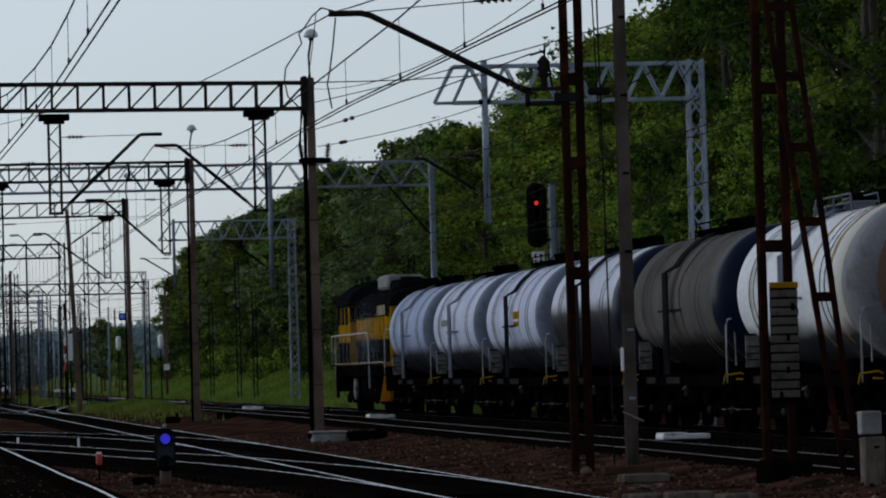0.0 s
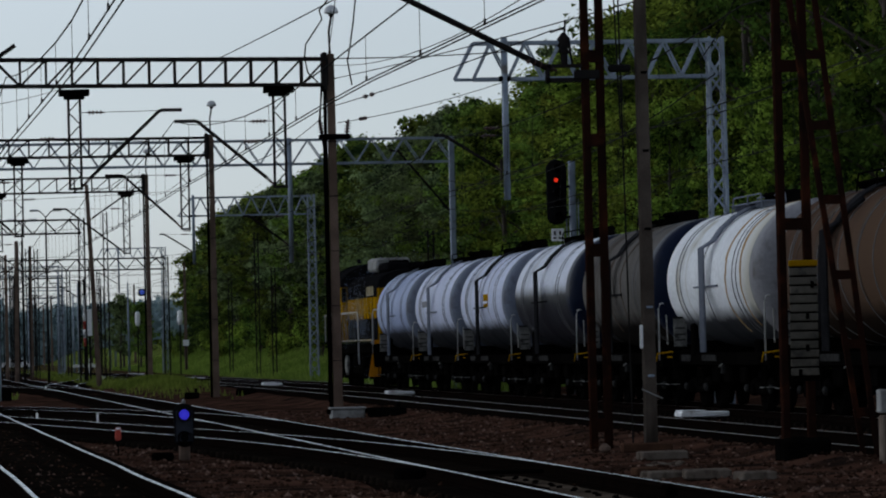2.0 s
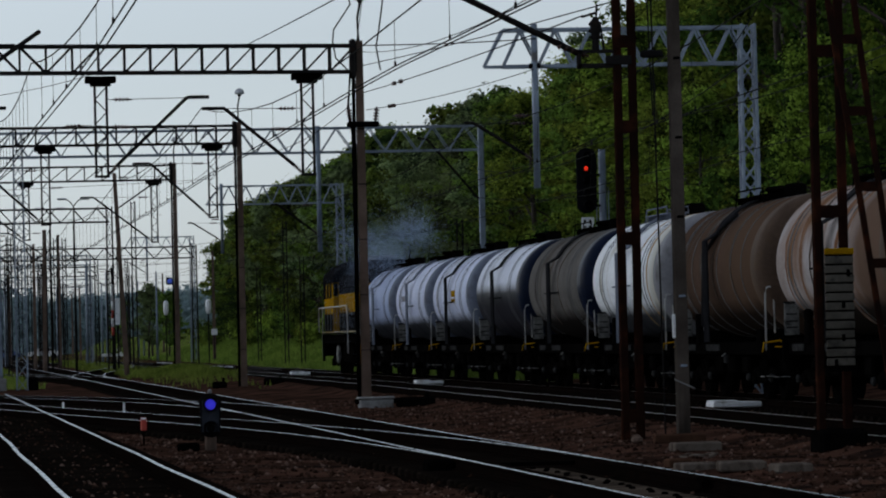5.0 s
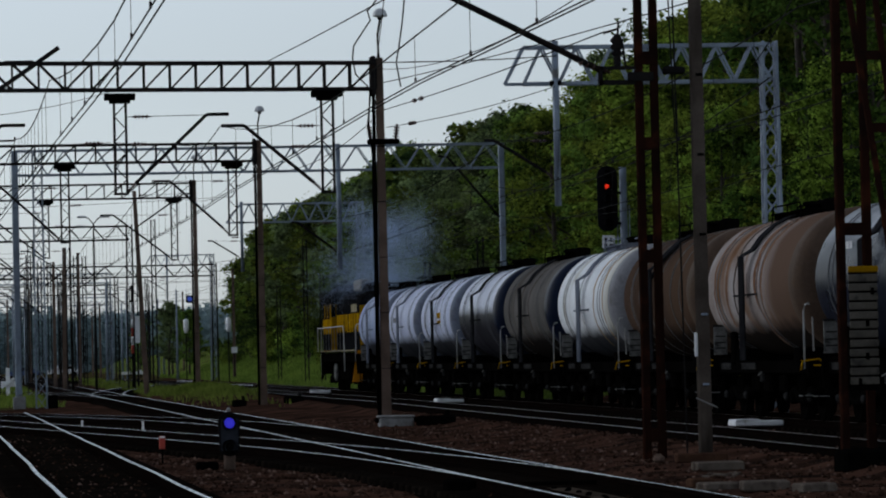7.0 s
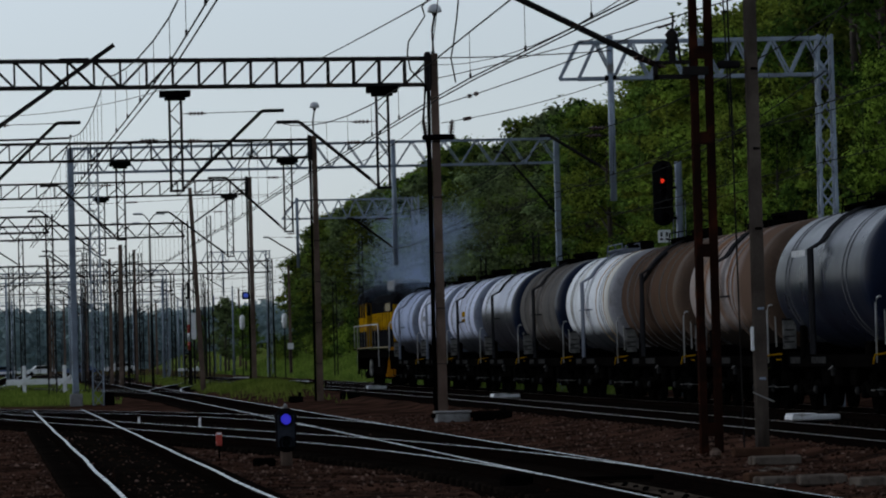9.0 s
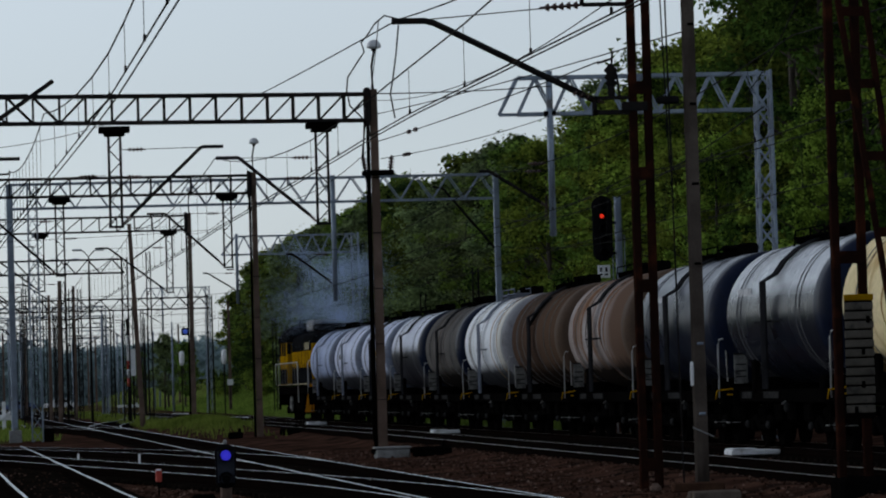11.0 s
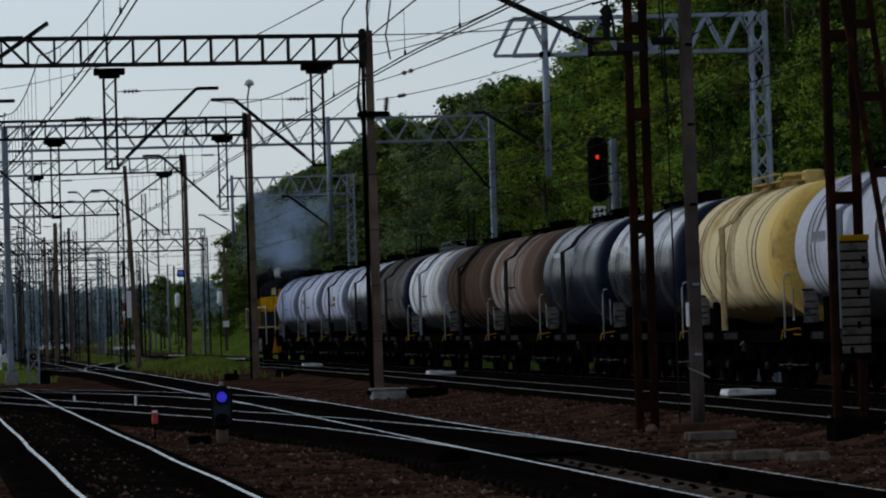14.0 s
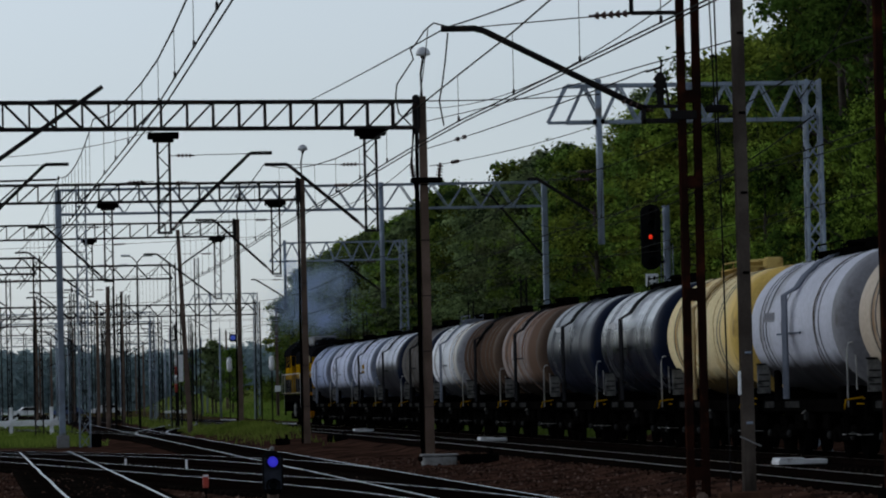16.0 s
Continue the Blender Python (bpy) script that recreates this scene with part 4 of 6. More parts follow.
def tank_wagon(label, paint, head, ladder=LADDER_DARK, seam_pairs=((3.45, 0.2), (-2.85, 0.2)), hoops=(), rail=BLACK, plate_line=True, hatch=BLACK, chute=False, drips=()):
    w = thing("tank_wagon", (0, 0, 0), label, "tank wagon", "tank train")
    body = Kit()
    prof = [(RAD, -HALF), (RAD, -HALF + 0.4), (RAD, 0), (RAD, HALF - 0.05), (RAD * 0.985, HALF + 0.12), (RAD * 0.9, HALF + 0.3), (RAD * 0.7, HALF + 0.42), (RAD * 0.35, HALF + 0.49), (0.02, HALF + 0.5)]
    body.lathe(prof, "y", (0, 0, 0), 56, True)
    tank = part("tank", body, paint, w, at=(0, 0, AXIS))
    hk = Kit().lathe([(RAD + 0.004, -HALF + 0.42), (RAD + 0.004, -HALF - 0.02), (RAD * 0.985, -HALF - 0.14), (RAD * 0.9, -HALF - 0.3), (RAD * 0.7, -HALF - 0.42), (RAD * 0.35, -HALF - 0.49), (0.02, -HALF - 0.5)], "y", (0, 0, 0), 56, False)
    part("tank_end", hk, head, tank, "domed tank end")
    for y, gap in seam_pairs:
        for d in (-gap, gap):
            part("seam_band", ring(Kit(), y + d, RAD, 0.06), SEAM, tank)
    for y in hoops:
        part("hoop", ring(Kit(), y, RAD, 0.05), SEAM, tank)
    # side ladder that bends over the shoulder of the tank
    lk = Kit()
    for y in (-0.22, -0.11, 0, 0.11, 0.22):
        pts = [(-1.6, y, -1.55), (-1.6, y, 0.62)]
        for a in (150, 138, 124, 110, 96):
            pts.append(((RAD + 0.07) * math.cos(radians(a)), y, (RAD + 0.07) * math.sin(radians(a))))
        lk.tube(pts, 0.03, 5)
    for i in range(8):
        lk.rod((-1.6, -0.22, -1.45 + 0.28 * i), (-1.6, 0.22, -1.45 + 0.28 * i), 0.018, 5)
    part("ladder", lk, ladder, tank)
    # roof walkway, hatch and guard rail
    wk = Kit().box(-0.35, 0, RAD + 0.07, 0.5, 3.4, 0.03)
    for y in (-1.6, -0.8, 0, 0.8, 1.6):
        wk.box(-0.35, y, RAD + 0.01, 0.4, 0.05, 0.12)
    part("walkway", wk, rail, tank)
    gk = Kit()
    gk.tube([(-0.62, -1.7, RAD - 0.1), (-0.62, -1.6, RAD + 0.22), (-0.62, 1.3, RAD + 0.22), (-0.62, 1.5, RAD - 0.1)], 0.018, 5)
    gk.tube([(-0.1, -1.7, RAD), (-0.1, -1.6, RAD + 0.22), (-0.1, 1.3, RAD + 0.22), (-0.1, 1.5, RAD)], 0.018, 5)
    gk.rod((-0.62, -0.2, RAD - 0.1), (-0.62, -0.2, RAD + 0.22), 0.016, 5)
    part("guard_rail", gk, rail, tank)
    part("hatch", Kit().lathe([(0.3, -0.1), (0.3, 0.2), (0.34, 0.2), (0.34, 0.25), (0.28, 0.28), (0.02, 0.3)], "z", (0.05, -0.2, RAD), 16), hatch, tank)
    part("vent_box", Kit().box(0.1, -1.5, RAD + 0.12, 0.4, 0.5, 0.34, 0.04), hatch, tank)
    for y, a1, wide, mat in drips:
        part("spill_streak", runnel(y, y + wide * rng.uniform(-1.5, 1.5), 88, a1, wide), mat, tank, "dried spill streak")
    if plate_line:
        part("sign_rail", Kit().box(-RAD - 0.02, 0.2, -0.18, 0.04, 2.6, 0.04), ladder, tank)
    if chute:
        part("spill_pipe", Kit().tube([(-1.05, -0.9, 1.15), (-1.3, -0.2, 0.85), (-1.52, 0.6, 0.35), (-1.55, 0.7, -1.2)], 0.05, 6), ladder, tank)
    # underframe
    f = Kit()
    for s in (-1, 1):
        f.box(s * 1.1, 0, 1.08, 0.14, 10.7, 0.26, 0.02)
    f.box(0, 0, 1.06, 0.5, 10.7, 0.3, 0.02)
    for y in (-5.3, 5.3):
        f.box(0, y, 1.06, 2.6, 0.12, 0.36, 0.02)
    for y in (-3.4, 3.4):
        f.box(0, y, 1.3, 2.3, 0.5, 0.35, 0.04)
    for y in (-1.5, 0.2, 1.6):
        f.box(-0.9, y, 0.75, 0.35, 0.7, 0.4, 0.05)
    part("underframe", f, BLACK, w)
    for s in (-1, 1):
        bogie(w, s * 3.4)
    for y, d in ((-5.36, -1), (5.36, 1)):
        for s in (-0.875, 0.875):
            part("buffer", Kit().lathe([(0.13, 0), (0.11, 0.3 * d), (0.08, 0.32 * d), (0.08, 0.55 * d), (0.24, 0.57 * d), (0.23, 0.62 * d), (0.05, 0.64 * d)], "y", (s, y, 1.05), 12), BLACK, w)
        if d < 0:
            part("handrail", Kit().tube([(-1.34, y + 0.1, 1.05), (-1.34, y + 0.1, 2.2), (-1.3, y + 0.14, 2.32), (-1.22, y + 0.2, 2.34), (-1.14, y + 0.24, 2.26), (-1.12, y + 0.26, 1.4)], 0.02, 6), HANDRAIL, w, "pale bent handrail")
        part("step", Kit().box(-1.32, y - 0.1 * d, 0.5, 0.2, 0.36, 0.03).bar((-1.4, y - 0.25 * d, 0.5), (-1.4, y - 0.25 * d, 1.1), 0.02).bar((-1.4, y + 0.05 * d, 0.5), (-1.4, y + 0.05 * d, 1.1), 0.02), BLACK, w)
        part("step_tread", Kit().box(-1.32, y - 0.1 * d, 0.52, 0.26, 0.3, 0.022, 0.006), PLATE, w)
        part("brake_hose", Kit().tube([(-0.45, y + 0.08 * d, 0.98), (-0.45, y + 0.3 * d, 0.9), (-0.43, y + 0.38 * d, 0.7), (-0.4, y + 0.42 * d, 0.55)], 0.025, 6), SOLE_PLATE, w)
    part("brake_lever", Kit().tube([(-1.45, -5.42, 1.02), (-1.42, -5.44, 1.2), (-1.1, -5.46, 1.24), (-0.95, -5.46, 1.16), (-0.6, -5.46, 1.2)], 0.02, 6).rod((-1.2, -5.44, 1.12), (-0.75, -5.46, 1.1), 0.016, 6), YELLOW, w, "yellow brake lever")
    plate = part("data_plate", Kit().box(-1.3, 4.3, 1.66, 0.3, 0.03, 0.62, 0.01), PLATE, w)
    part("plate_frame", Kit().box(-1.3, 4.28, 1.99, 0.34, 0.03, 0.04), SOLE_PLATE, plate)
    for z in (1.5, 1.62, 1.76):
        part("plate_line", Kit().box(-1.3, 4.28, z, 0.22, 0.02, 0.03), SOLE_PLATE, plate)
    for y in (-4.6, -2.2, 2.3, 4.6):
        part("axle_cap", Kit().lathe([(0.09, 0), (0.09, -0.05), (0.05, -0.08)], "x", (-1.1, y, 0.48), 10), SOLE_PLATE, w)
    part("valve", Kit().box(-1.3, -0.6, 0.86, 0.1, 0.16, 0.2, 0.03), SOLE_PLATE, w)
    part("valve_handle", Kit().rod((-1.36, -0.8, 0.98), (-1.36, -0.4, 0.92), 0.016, 5), PLATE, w)
    part("side_plate", Kit().box(-1.2, 1.5, 1.1, 0.03, 1.6, 0.14, 0.01), SOLE_PLATE, w)
    part("side_plate", Kit().box(-1.2, 4.2, 1.1, 0.03, 1.1, 0.14, 0.01), SOLE_PLATE, w)
    part("saddle", Kit().box(-1.15, 3.4, 1.5, 0.12, 0.35, 0.7, 0.03), BLACK, w)
    return w


def lettering(w, y, z, rows, length, colour):
    """Unreadable painted writing as plain bars that follow the tank's flank."""
    k = Kit()
    for i in range(rows):
        a = math.asin(max(-0.95, min(0.95, (z - i * 0.22) / RAD)))
        x, zz = -(RAD + 0.008) * math.cos(a), (RAD + 0.008) * math.sin(a)
        q = -length / 2
        while q < length / 2:
            s = rng.uniform(0.12, 0.24)
            k.box(x, y + q + s / 2, zz, 0.012, s, 0.2 if i == 0 else 0.1)
            q += s + 0.07
    part("lettering", k, colour, [c for c in w.children if c.name.startswith("tank")][0], "faded painted lettering")


def locomotive():
    w = thing("diesel_locomotive", (0, 0, 0), "yellow and black diesel shunting locomotive with a rounded cab roof", "locomotive", "tank train")
    part("underframe", Kit().box(0, 0, 1.5, 2.9, 16.2, 0.4, 0.05).box(0, 8.15, 1.2, 2.9, 0.25, 0.9, 0.04).box(0, -8.15, 1.2, 2.9, 0.25, 0.9, 0.04).box(0, 0, 0.9, 2.3, 3.6, 0.9, 0.1), BLACK, w)
    part("sill_stripe", Kit().box(-1.465, 0, 1.78, 0.03, 16.2, 0.09), LOCO_CREAM, w, "cream sill stripe")

    def shell(name, y0, y1, hw, z0, z1, rise, mat, label=""):
        rings = []
        for y in (y0, y0 + 0.15, y1 - 0.15, y1):
            q = 0.06 if y in (y0, y1) else 0
            r = [(-hw + q, y, z0), (-hw + q, y, z1)]
            for i in range(1, 10):
                a = math.pi * (1 - i / 10)
                r.append(((hw - q) * math.cos(a), y, z1 + rise * math.sin(a) - q * 0.5))
            r += [(hw - q, y, z1), (hw - q, y, z0)]
            rings.append(r)
        return part(name, Kit().loft(rings), mat, w, label)

    hood = shell("hood", -7.9, 2.6, 1.2, 1.8, 3.75, 0.3, YELLOW)
    shell("hood_roof", -7.95, 2.6, 1.23, 3.72, 3.86, 0.55, BLACK_PAINT, "black rounded hood roof")
    shell("cab", 2.6, 6.4, 1.5, 1.8, 3.92, 0.2, YELLOW)
    shell("cab_roof", 2.4, 6.7, 1.56, 3.9, 3.98, 0.86, BLACK_PAINT, "black rounded cab roof")
    rings = []
    for y, top, hw in ((6.4, 4.9, 1.5), (6.9, 4.78, 1.48), (7.4, 4.5, 1.42), (7.8, 4.05, 1.34), (8.05, 3.5, 1.25)):
        r = [(-hw, y, 3.2), (-hw, y, min(4.0, top - 0.25))]
        for i in range(1, 10):
            q = math.pi * (1 - i / 10)
            r.append((hw * math.cos(q), y, min(4.0, top - 0.25) + (top - min(4.0, top - 0.25)) * math.sin(q)))
        r += [(hw, y, min(4.0, top - 0.25)), (hw, y, 3.2)]
        rings.append(r)
    part("nose_roof", Kit().loft(rings), BLACK_PAINT, w, "black sloping nose roof")
    shell("nose", 6.4, 8.05, 1.3, 1.8, 3.15, 0.1, YELLOW)
    part("nose_band", Kit().box(-1.305, 7.2, 2.2, 0.02, 1.6, 0.75), BLACK_PAINT, w)
    part("upper_band", Kit().box(-1.213, -2.6, 3.62, 0.02, 10.4, 0.5), BLACK_PAINT, w)
    part("black_band", Kit().box(-1.503, 4.5, 2.2, 0.02, 3.7, 0.75), BLACK_PAINT, w)
    part("black_band", Kit().box(-1.21, -2.6, 2.2, 0.02, 10.4, 0.8), BLACK_PAINT, w)
    part("grey_panel", Kit().box(-1.215, -5.6, 3.62, 0.035, 2.4, 0.34), LOCO_CREAM, w, "faded beige panel")
    for y in (3.2, 4.5, 5.8):
        win = part("cab_window", Kit().box(-1.505, y, 3.6, 0.03, 0.85, 0.6, 0.01), GLASS_DARK, w)
        part("frame", Kit().box(-1.512, y, 3.93, 0.03, 0.95, 0.05), BLACK_PAINT, win)
        part("sill", Kit().box(-1.512, y, 3.27, 0.03, 0.95, 0.05), BLACK_PAINT, win)
    part("cab_rear_window", Kit().box(-1.36, 2.58, 3.6, 0.2, 0.03, 0.55), GLASS_DARK, w)
    for i in range(9):
        part("hood_door", Kit().box(-1.212, -7.0 + 1.12 * i, 3.05, 0.03, 0.95, 0.7, 0.012), YELLOW, w)
        part("door_gap", Kit().box(-1.212, -6.44 + 1.12 * i, 3.0, 0.034, 0.1, 1.1), BLACK_PAINT, w)
    hr = Kit()
    hr.tube([(-1.58, -4.6, 0.9), (-1.58, -4.4, 2.6), (-1.58, -4.1, 2.86), (-1.58, 8.1, 2.86), (-1.58, 8.15, 1.8)], 0.026, 6)
    part("handrail", hr, HANDRAIL, w)
    for i in range(1, 9):
        y = -4.1 + 12.2 * i / 9
        part("rail_post", Kit().rod((-1.58, y, 1.75), (-1.58, y, 2.86), 0.014, 5), PLATE, w)
    part("walkway", Kit().box(-1.5, 0, 1.74, 0.3, 16.0, 0.05), BLACK, w)
    part("end_handrail", Kit().tube([(-1.43, -8.2, 0.7), (-1.43, -8.2, 2.75), (-1.38, -8.22, 2.9), (-0.5, -8.25, 2.9)], 0.03, 6), HANDRAIL, w)
    part("end_handrail", Kit().tube([(-1.43, 8.2, 0.7), (-1.43, 8.2, 2.8), (-0.5, 8.2, 2.8)], 0.03, 6), HANDRAIL, w)
    part("exhaust_housing", Kit().box(-0.1, -2.2, 4.66, 1.3, 3.0, 0.5, 0.08), PALE_CONCRETE, w, "pale grey exhaust silencer housing")
    part("silencer_grille", Kit().box(0.1, -3.72, 4.66, 0.75, 0.04, 0.3), BLACK, w)
    part("fan_housing", Kit().box(0.0, -5.6, 4.5, 1.5, 2.6, 0.35, 0.08), BLACK_PAINT, w)
    part("horn", Kit().tube([(-0.6, 3.2, 4.9), (-0.6, 3.9, 4.95)], 0.04, 8, 0.09), BLACK_PAINT, w)
    part("stairs", Kit().loft([[(-1.62, -8.3, 0.45), (-1.2, -8.3, 0.45), (-1.08, -8.2, 1.8), (-1.36, -8.2, 1.8)], [(-1.62, -8.22, 0.45), (-1.2, -8.22, 0.45), (-1.08, -8.12, 1.8), (-1.36, -8.12, 1.8)]]), ORANGE, w, "orange step panel")
    part("stairs", Kit().box(-1.45, 7.5, 1.15, 0.06, 0.7, 1.25, 0.02), BLACK, w)
    part("fuel_cap", Kit().lathe([(0.4, 0), (0.4, -0.1), (0.3, -0.13)], "x", (-1.18, 3.0, 0.85), 14), PLATE, w, "grey air tank end")
    for y0 in (-4.6, 4.6):
        k = Kit()
        for s in (-1, 1):
            k.box(s * 1.05, 0, 0.62, 0.16, 4.4, 0.28, 0.05)
            for q in (-1.85, 0, 1.85):
                k.box(s * 1.12, q, 0.5, 0.16, 0.36, 0.36, 0.05)
        b = part("bogie", k, BLACK, w, at=(0, y0, 0))
        for q in (-1.85, 0, 1.85):
            wheelset(b, q, 0, 0.47)
    for d in (-1, 1):
        for s in (-0.875, 0.875):
            part("buffer", Kit().lathe([(0.14, 0), (0.12, 0.3 * d), (0.24, 0.5 * d), (0.23, 0.56 * d), (0.05, 0.58 * d)], "y", (s, d * 8.25, 1.05), 12), BLACK, w)
    return w


loco = locomotive()
LETTER_DARK = surf("faded_dark_lettering", (0.12, 0.12, 0.15), (0.2, 0.2, 0.23), 0.6, 0, 8, 40, 0)
LETTER_PALE = surf("pale_lettering", (0.6, 0.6, 0.62), (0.5, 0.5, 0.52), 0.6, 0, 8, 40, 0)
CREAM_RAIL = surf("cream_roof_fittings", (0.5, 0.37, 0.14), (0.4, 0.29, 0.1), 0.8, 0, 2, 20, 0, (0.2, 0.12, 0.04), 0.4, spec=0.0)
LADDER_PALE = surf("pale_ladder", (0.17, 0.185, 0.23), (0.13, 0.145, 0.18), 0.8, 0, 2, 20, 0, spec=0.0)
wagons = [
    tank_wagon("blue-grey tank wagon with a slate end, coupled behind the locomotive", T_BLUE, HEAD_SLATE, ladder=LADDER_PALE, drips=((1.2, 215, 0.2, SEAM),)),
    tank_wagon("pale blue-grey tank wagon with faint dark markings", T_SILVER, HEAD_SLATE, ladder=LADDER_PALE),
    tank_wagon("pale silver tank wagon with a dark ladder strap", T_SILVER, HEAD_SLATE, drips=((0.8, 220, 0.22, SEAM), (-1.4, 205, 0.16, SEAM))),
    tank_wagon("pale tank wagon with an oily, shade-darkened belly and navy end", T_TWO, HEAD_NAVY),
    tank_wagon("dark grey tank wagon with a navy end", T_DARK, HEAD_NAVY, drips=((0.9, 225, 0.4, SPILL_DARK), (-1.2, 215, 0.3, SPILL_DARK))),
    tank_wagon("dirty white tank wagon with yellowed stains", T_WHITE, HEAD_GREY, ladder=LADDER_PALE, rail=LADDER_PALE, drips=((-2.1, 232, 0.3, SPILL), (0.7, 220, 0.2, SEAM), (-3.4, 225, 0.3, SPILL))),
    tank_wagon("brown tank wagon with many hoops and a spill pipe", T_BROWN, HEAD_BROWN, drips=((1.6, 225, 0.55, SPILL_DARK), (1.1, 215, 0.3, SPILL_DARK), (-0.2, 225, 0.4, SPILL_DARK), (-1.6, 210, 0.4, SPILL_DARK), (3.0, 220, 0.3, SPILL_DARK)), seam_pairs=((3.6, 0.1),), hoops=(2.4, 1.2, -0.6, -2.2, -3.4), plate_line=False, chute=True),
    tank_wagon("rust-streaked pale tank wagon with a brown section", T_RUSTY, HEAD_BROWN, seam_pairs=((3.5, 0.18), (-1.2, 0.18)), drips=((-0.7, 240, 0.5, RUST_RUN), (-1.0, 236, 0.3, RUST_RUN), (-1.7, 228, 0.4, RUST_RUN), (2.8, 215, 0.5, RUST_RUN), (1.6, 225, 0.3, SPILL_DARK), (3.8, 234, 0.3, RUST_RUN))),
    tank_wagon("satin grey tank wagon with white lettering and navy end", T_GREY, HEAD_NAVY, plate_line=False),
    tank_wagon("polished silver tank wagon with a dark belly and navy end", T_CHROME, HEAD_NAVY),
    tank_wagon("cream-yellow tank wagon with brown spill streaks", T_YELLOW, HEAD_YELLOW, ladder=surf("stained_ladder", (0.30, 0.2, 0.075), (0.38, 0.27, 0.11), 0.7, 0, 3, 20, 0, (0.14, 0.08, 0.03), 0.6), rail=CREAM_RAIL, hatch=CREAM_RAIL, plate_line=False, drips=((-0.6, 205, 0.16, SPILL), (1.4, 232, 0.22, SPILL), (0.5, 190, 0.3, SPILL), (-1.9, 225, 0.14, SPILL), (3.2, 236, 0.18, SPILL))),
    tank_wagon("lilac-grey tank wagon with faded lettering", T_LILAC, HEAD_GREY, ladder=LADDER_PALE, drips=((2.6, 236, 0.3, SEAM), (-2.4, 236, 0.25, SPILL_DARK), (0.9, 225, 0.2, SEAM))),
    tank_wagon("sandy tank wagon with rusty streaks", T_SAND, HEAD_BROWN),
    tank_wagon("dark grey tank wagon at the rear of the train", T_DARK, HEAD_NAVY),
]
lettering(wagons[8], 2.6, 0.55, 1, 1.5, LETTER_PALE)
lettering(wagons[9], 3.0, 0.45, 1, 1.4, LETTER_PALE)
lettering(wagons[11], 2.6, 0.2, 1, 1.3, LETTER_DARK)
lettering(wagons[1], 2.0, 0.1, 1, 1.5, LETTER_DARK)
lettering(wagons[2], -1.0, 0.1, 2, 1.0, YELLOW)


def train_front(t):
    """Where the leading tank's far shoulder is along the track, as the train slowly gathers speed."""
    return 139.7 + 5.0 * t + 0.015 * t * t


def on_track(y, z=0.0):
    return pose(train_line(y), y, z, 0, 0, -math.degrees(math.atan(train_line(y + 0.5) - train_line(y - 0.5))))


def motions():
    times = [0.5 * i for i in range(33)]
    walk(loco, [(t, on_track(train_front(t) + 10.1)) for t in times])
    for i, w in enumerate(wagons):
        walk(w, [(t, on_track(train_front(t) - 12.02 * i - HALF)) for t in times])
    for i, puff in enumerate(puffs):
        walk(puff, [(0.25 * q, smoke_place(i, 0.25 * q)) for q in range(65)])
    # the upper red lamp goes out and the lower one lights: one lens that draws back, drops and comes forward
    p0 = signal_lamp.location.copy()
    walk(signal_lamp, [(t, Matrix.Translation(p0 + Vector((0, back, down)))) for t, back, down in ((0, 0, 0), (14.3, 0, 0), (14.4, 0.2, 0), (14.5, 0.2, -0.4), (14.6, 0, -0.4), (16, 0, -0.4))])
    steps = [0.1 * i for i in range(161)]
    for ws in WHEELS:
        at = ws.location.copy()
        r = 0.46
        walk(ws, [(t, Matrix.Translation(at) @ Matrix.Rotation(-(train_front(t) - train_front(0)) / r, 4, "X")) for t in steps])


# ---- wood beside the line ----
def leaf_cloud(centres, per, size, spread, seed, flat=0.35):
    """Many small pointed leaves in loose clumps, turned outwards and up."""
    r = np.random.default_rng(seed)
    c = np.repeat(np.array(centres), per, axis=0)
    n = len(c)
    sp = np.repeat(np.array(spread if np.ndim(spread) else [spread] * len(centres)), per)[:, None]
    d = r.normal(size=(n, 3))
    d /= np.linalg.norm(d, axis=1)[:, None]
    pos = c + d * sp * (r.random((n, 1)) ** 0.5) * (1 + 0.2 * np.abs(r.normal(size=(n, 1))) ** 2) * np.array([1, 1, 0.75])
    nrm = d * (1 - flat) + r.normal(size=(n, 3)) * 0.35 + np.array([0, 0, flat])
    nrm /= np.linalg.norm(nrm, axis=1)[:, None]
    u = np.cross(nrm, r.normal(size=(n, 3)))
    u /= np.linalg.norm(u, axis=1)[:, None]
    w = np.cross(nrm, u)
    s = size * (0.55 + 0.9 * r.random((n, 1)))
    tri = np.stack([pos - u * s, pos + u * s * 0.6 + w * s * 0.75, pos + u * s * 0.6 - w * s * 0.75], axis=1).reshape(-1, 3)
    k = Kit()
    k.v = tri.tolist()
    k.f = np.arange(3 * n).reshape(-1, 3).tolist()
    k.s, k.mi = [False] * n, [0] * n
    return k


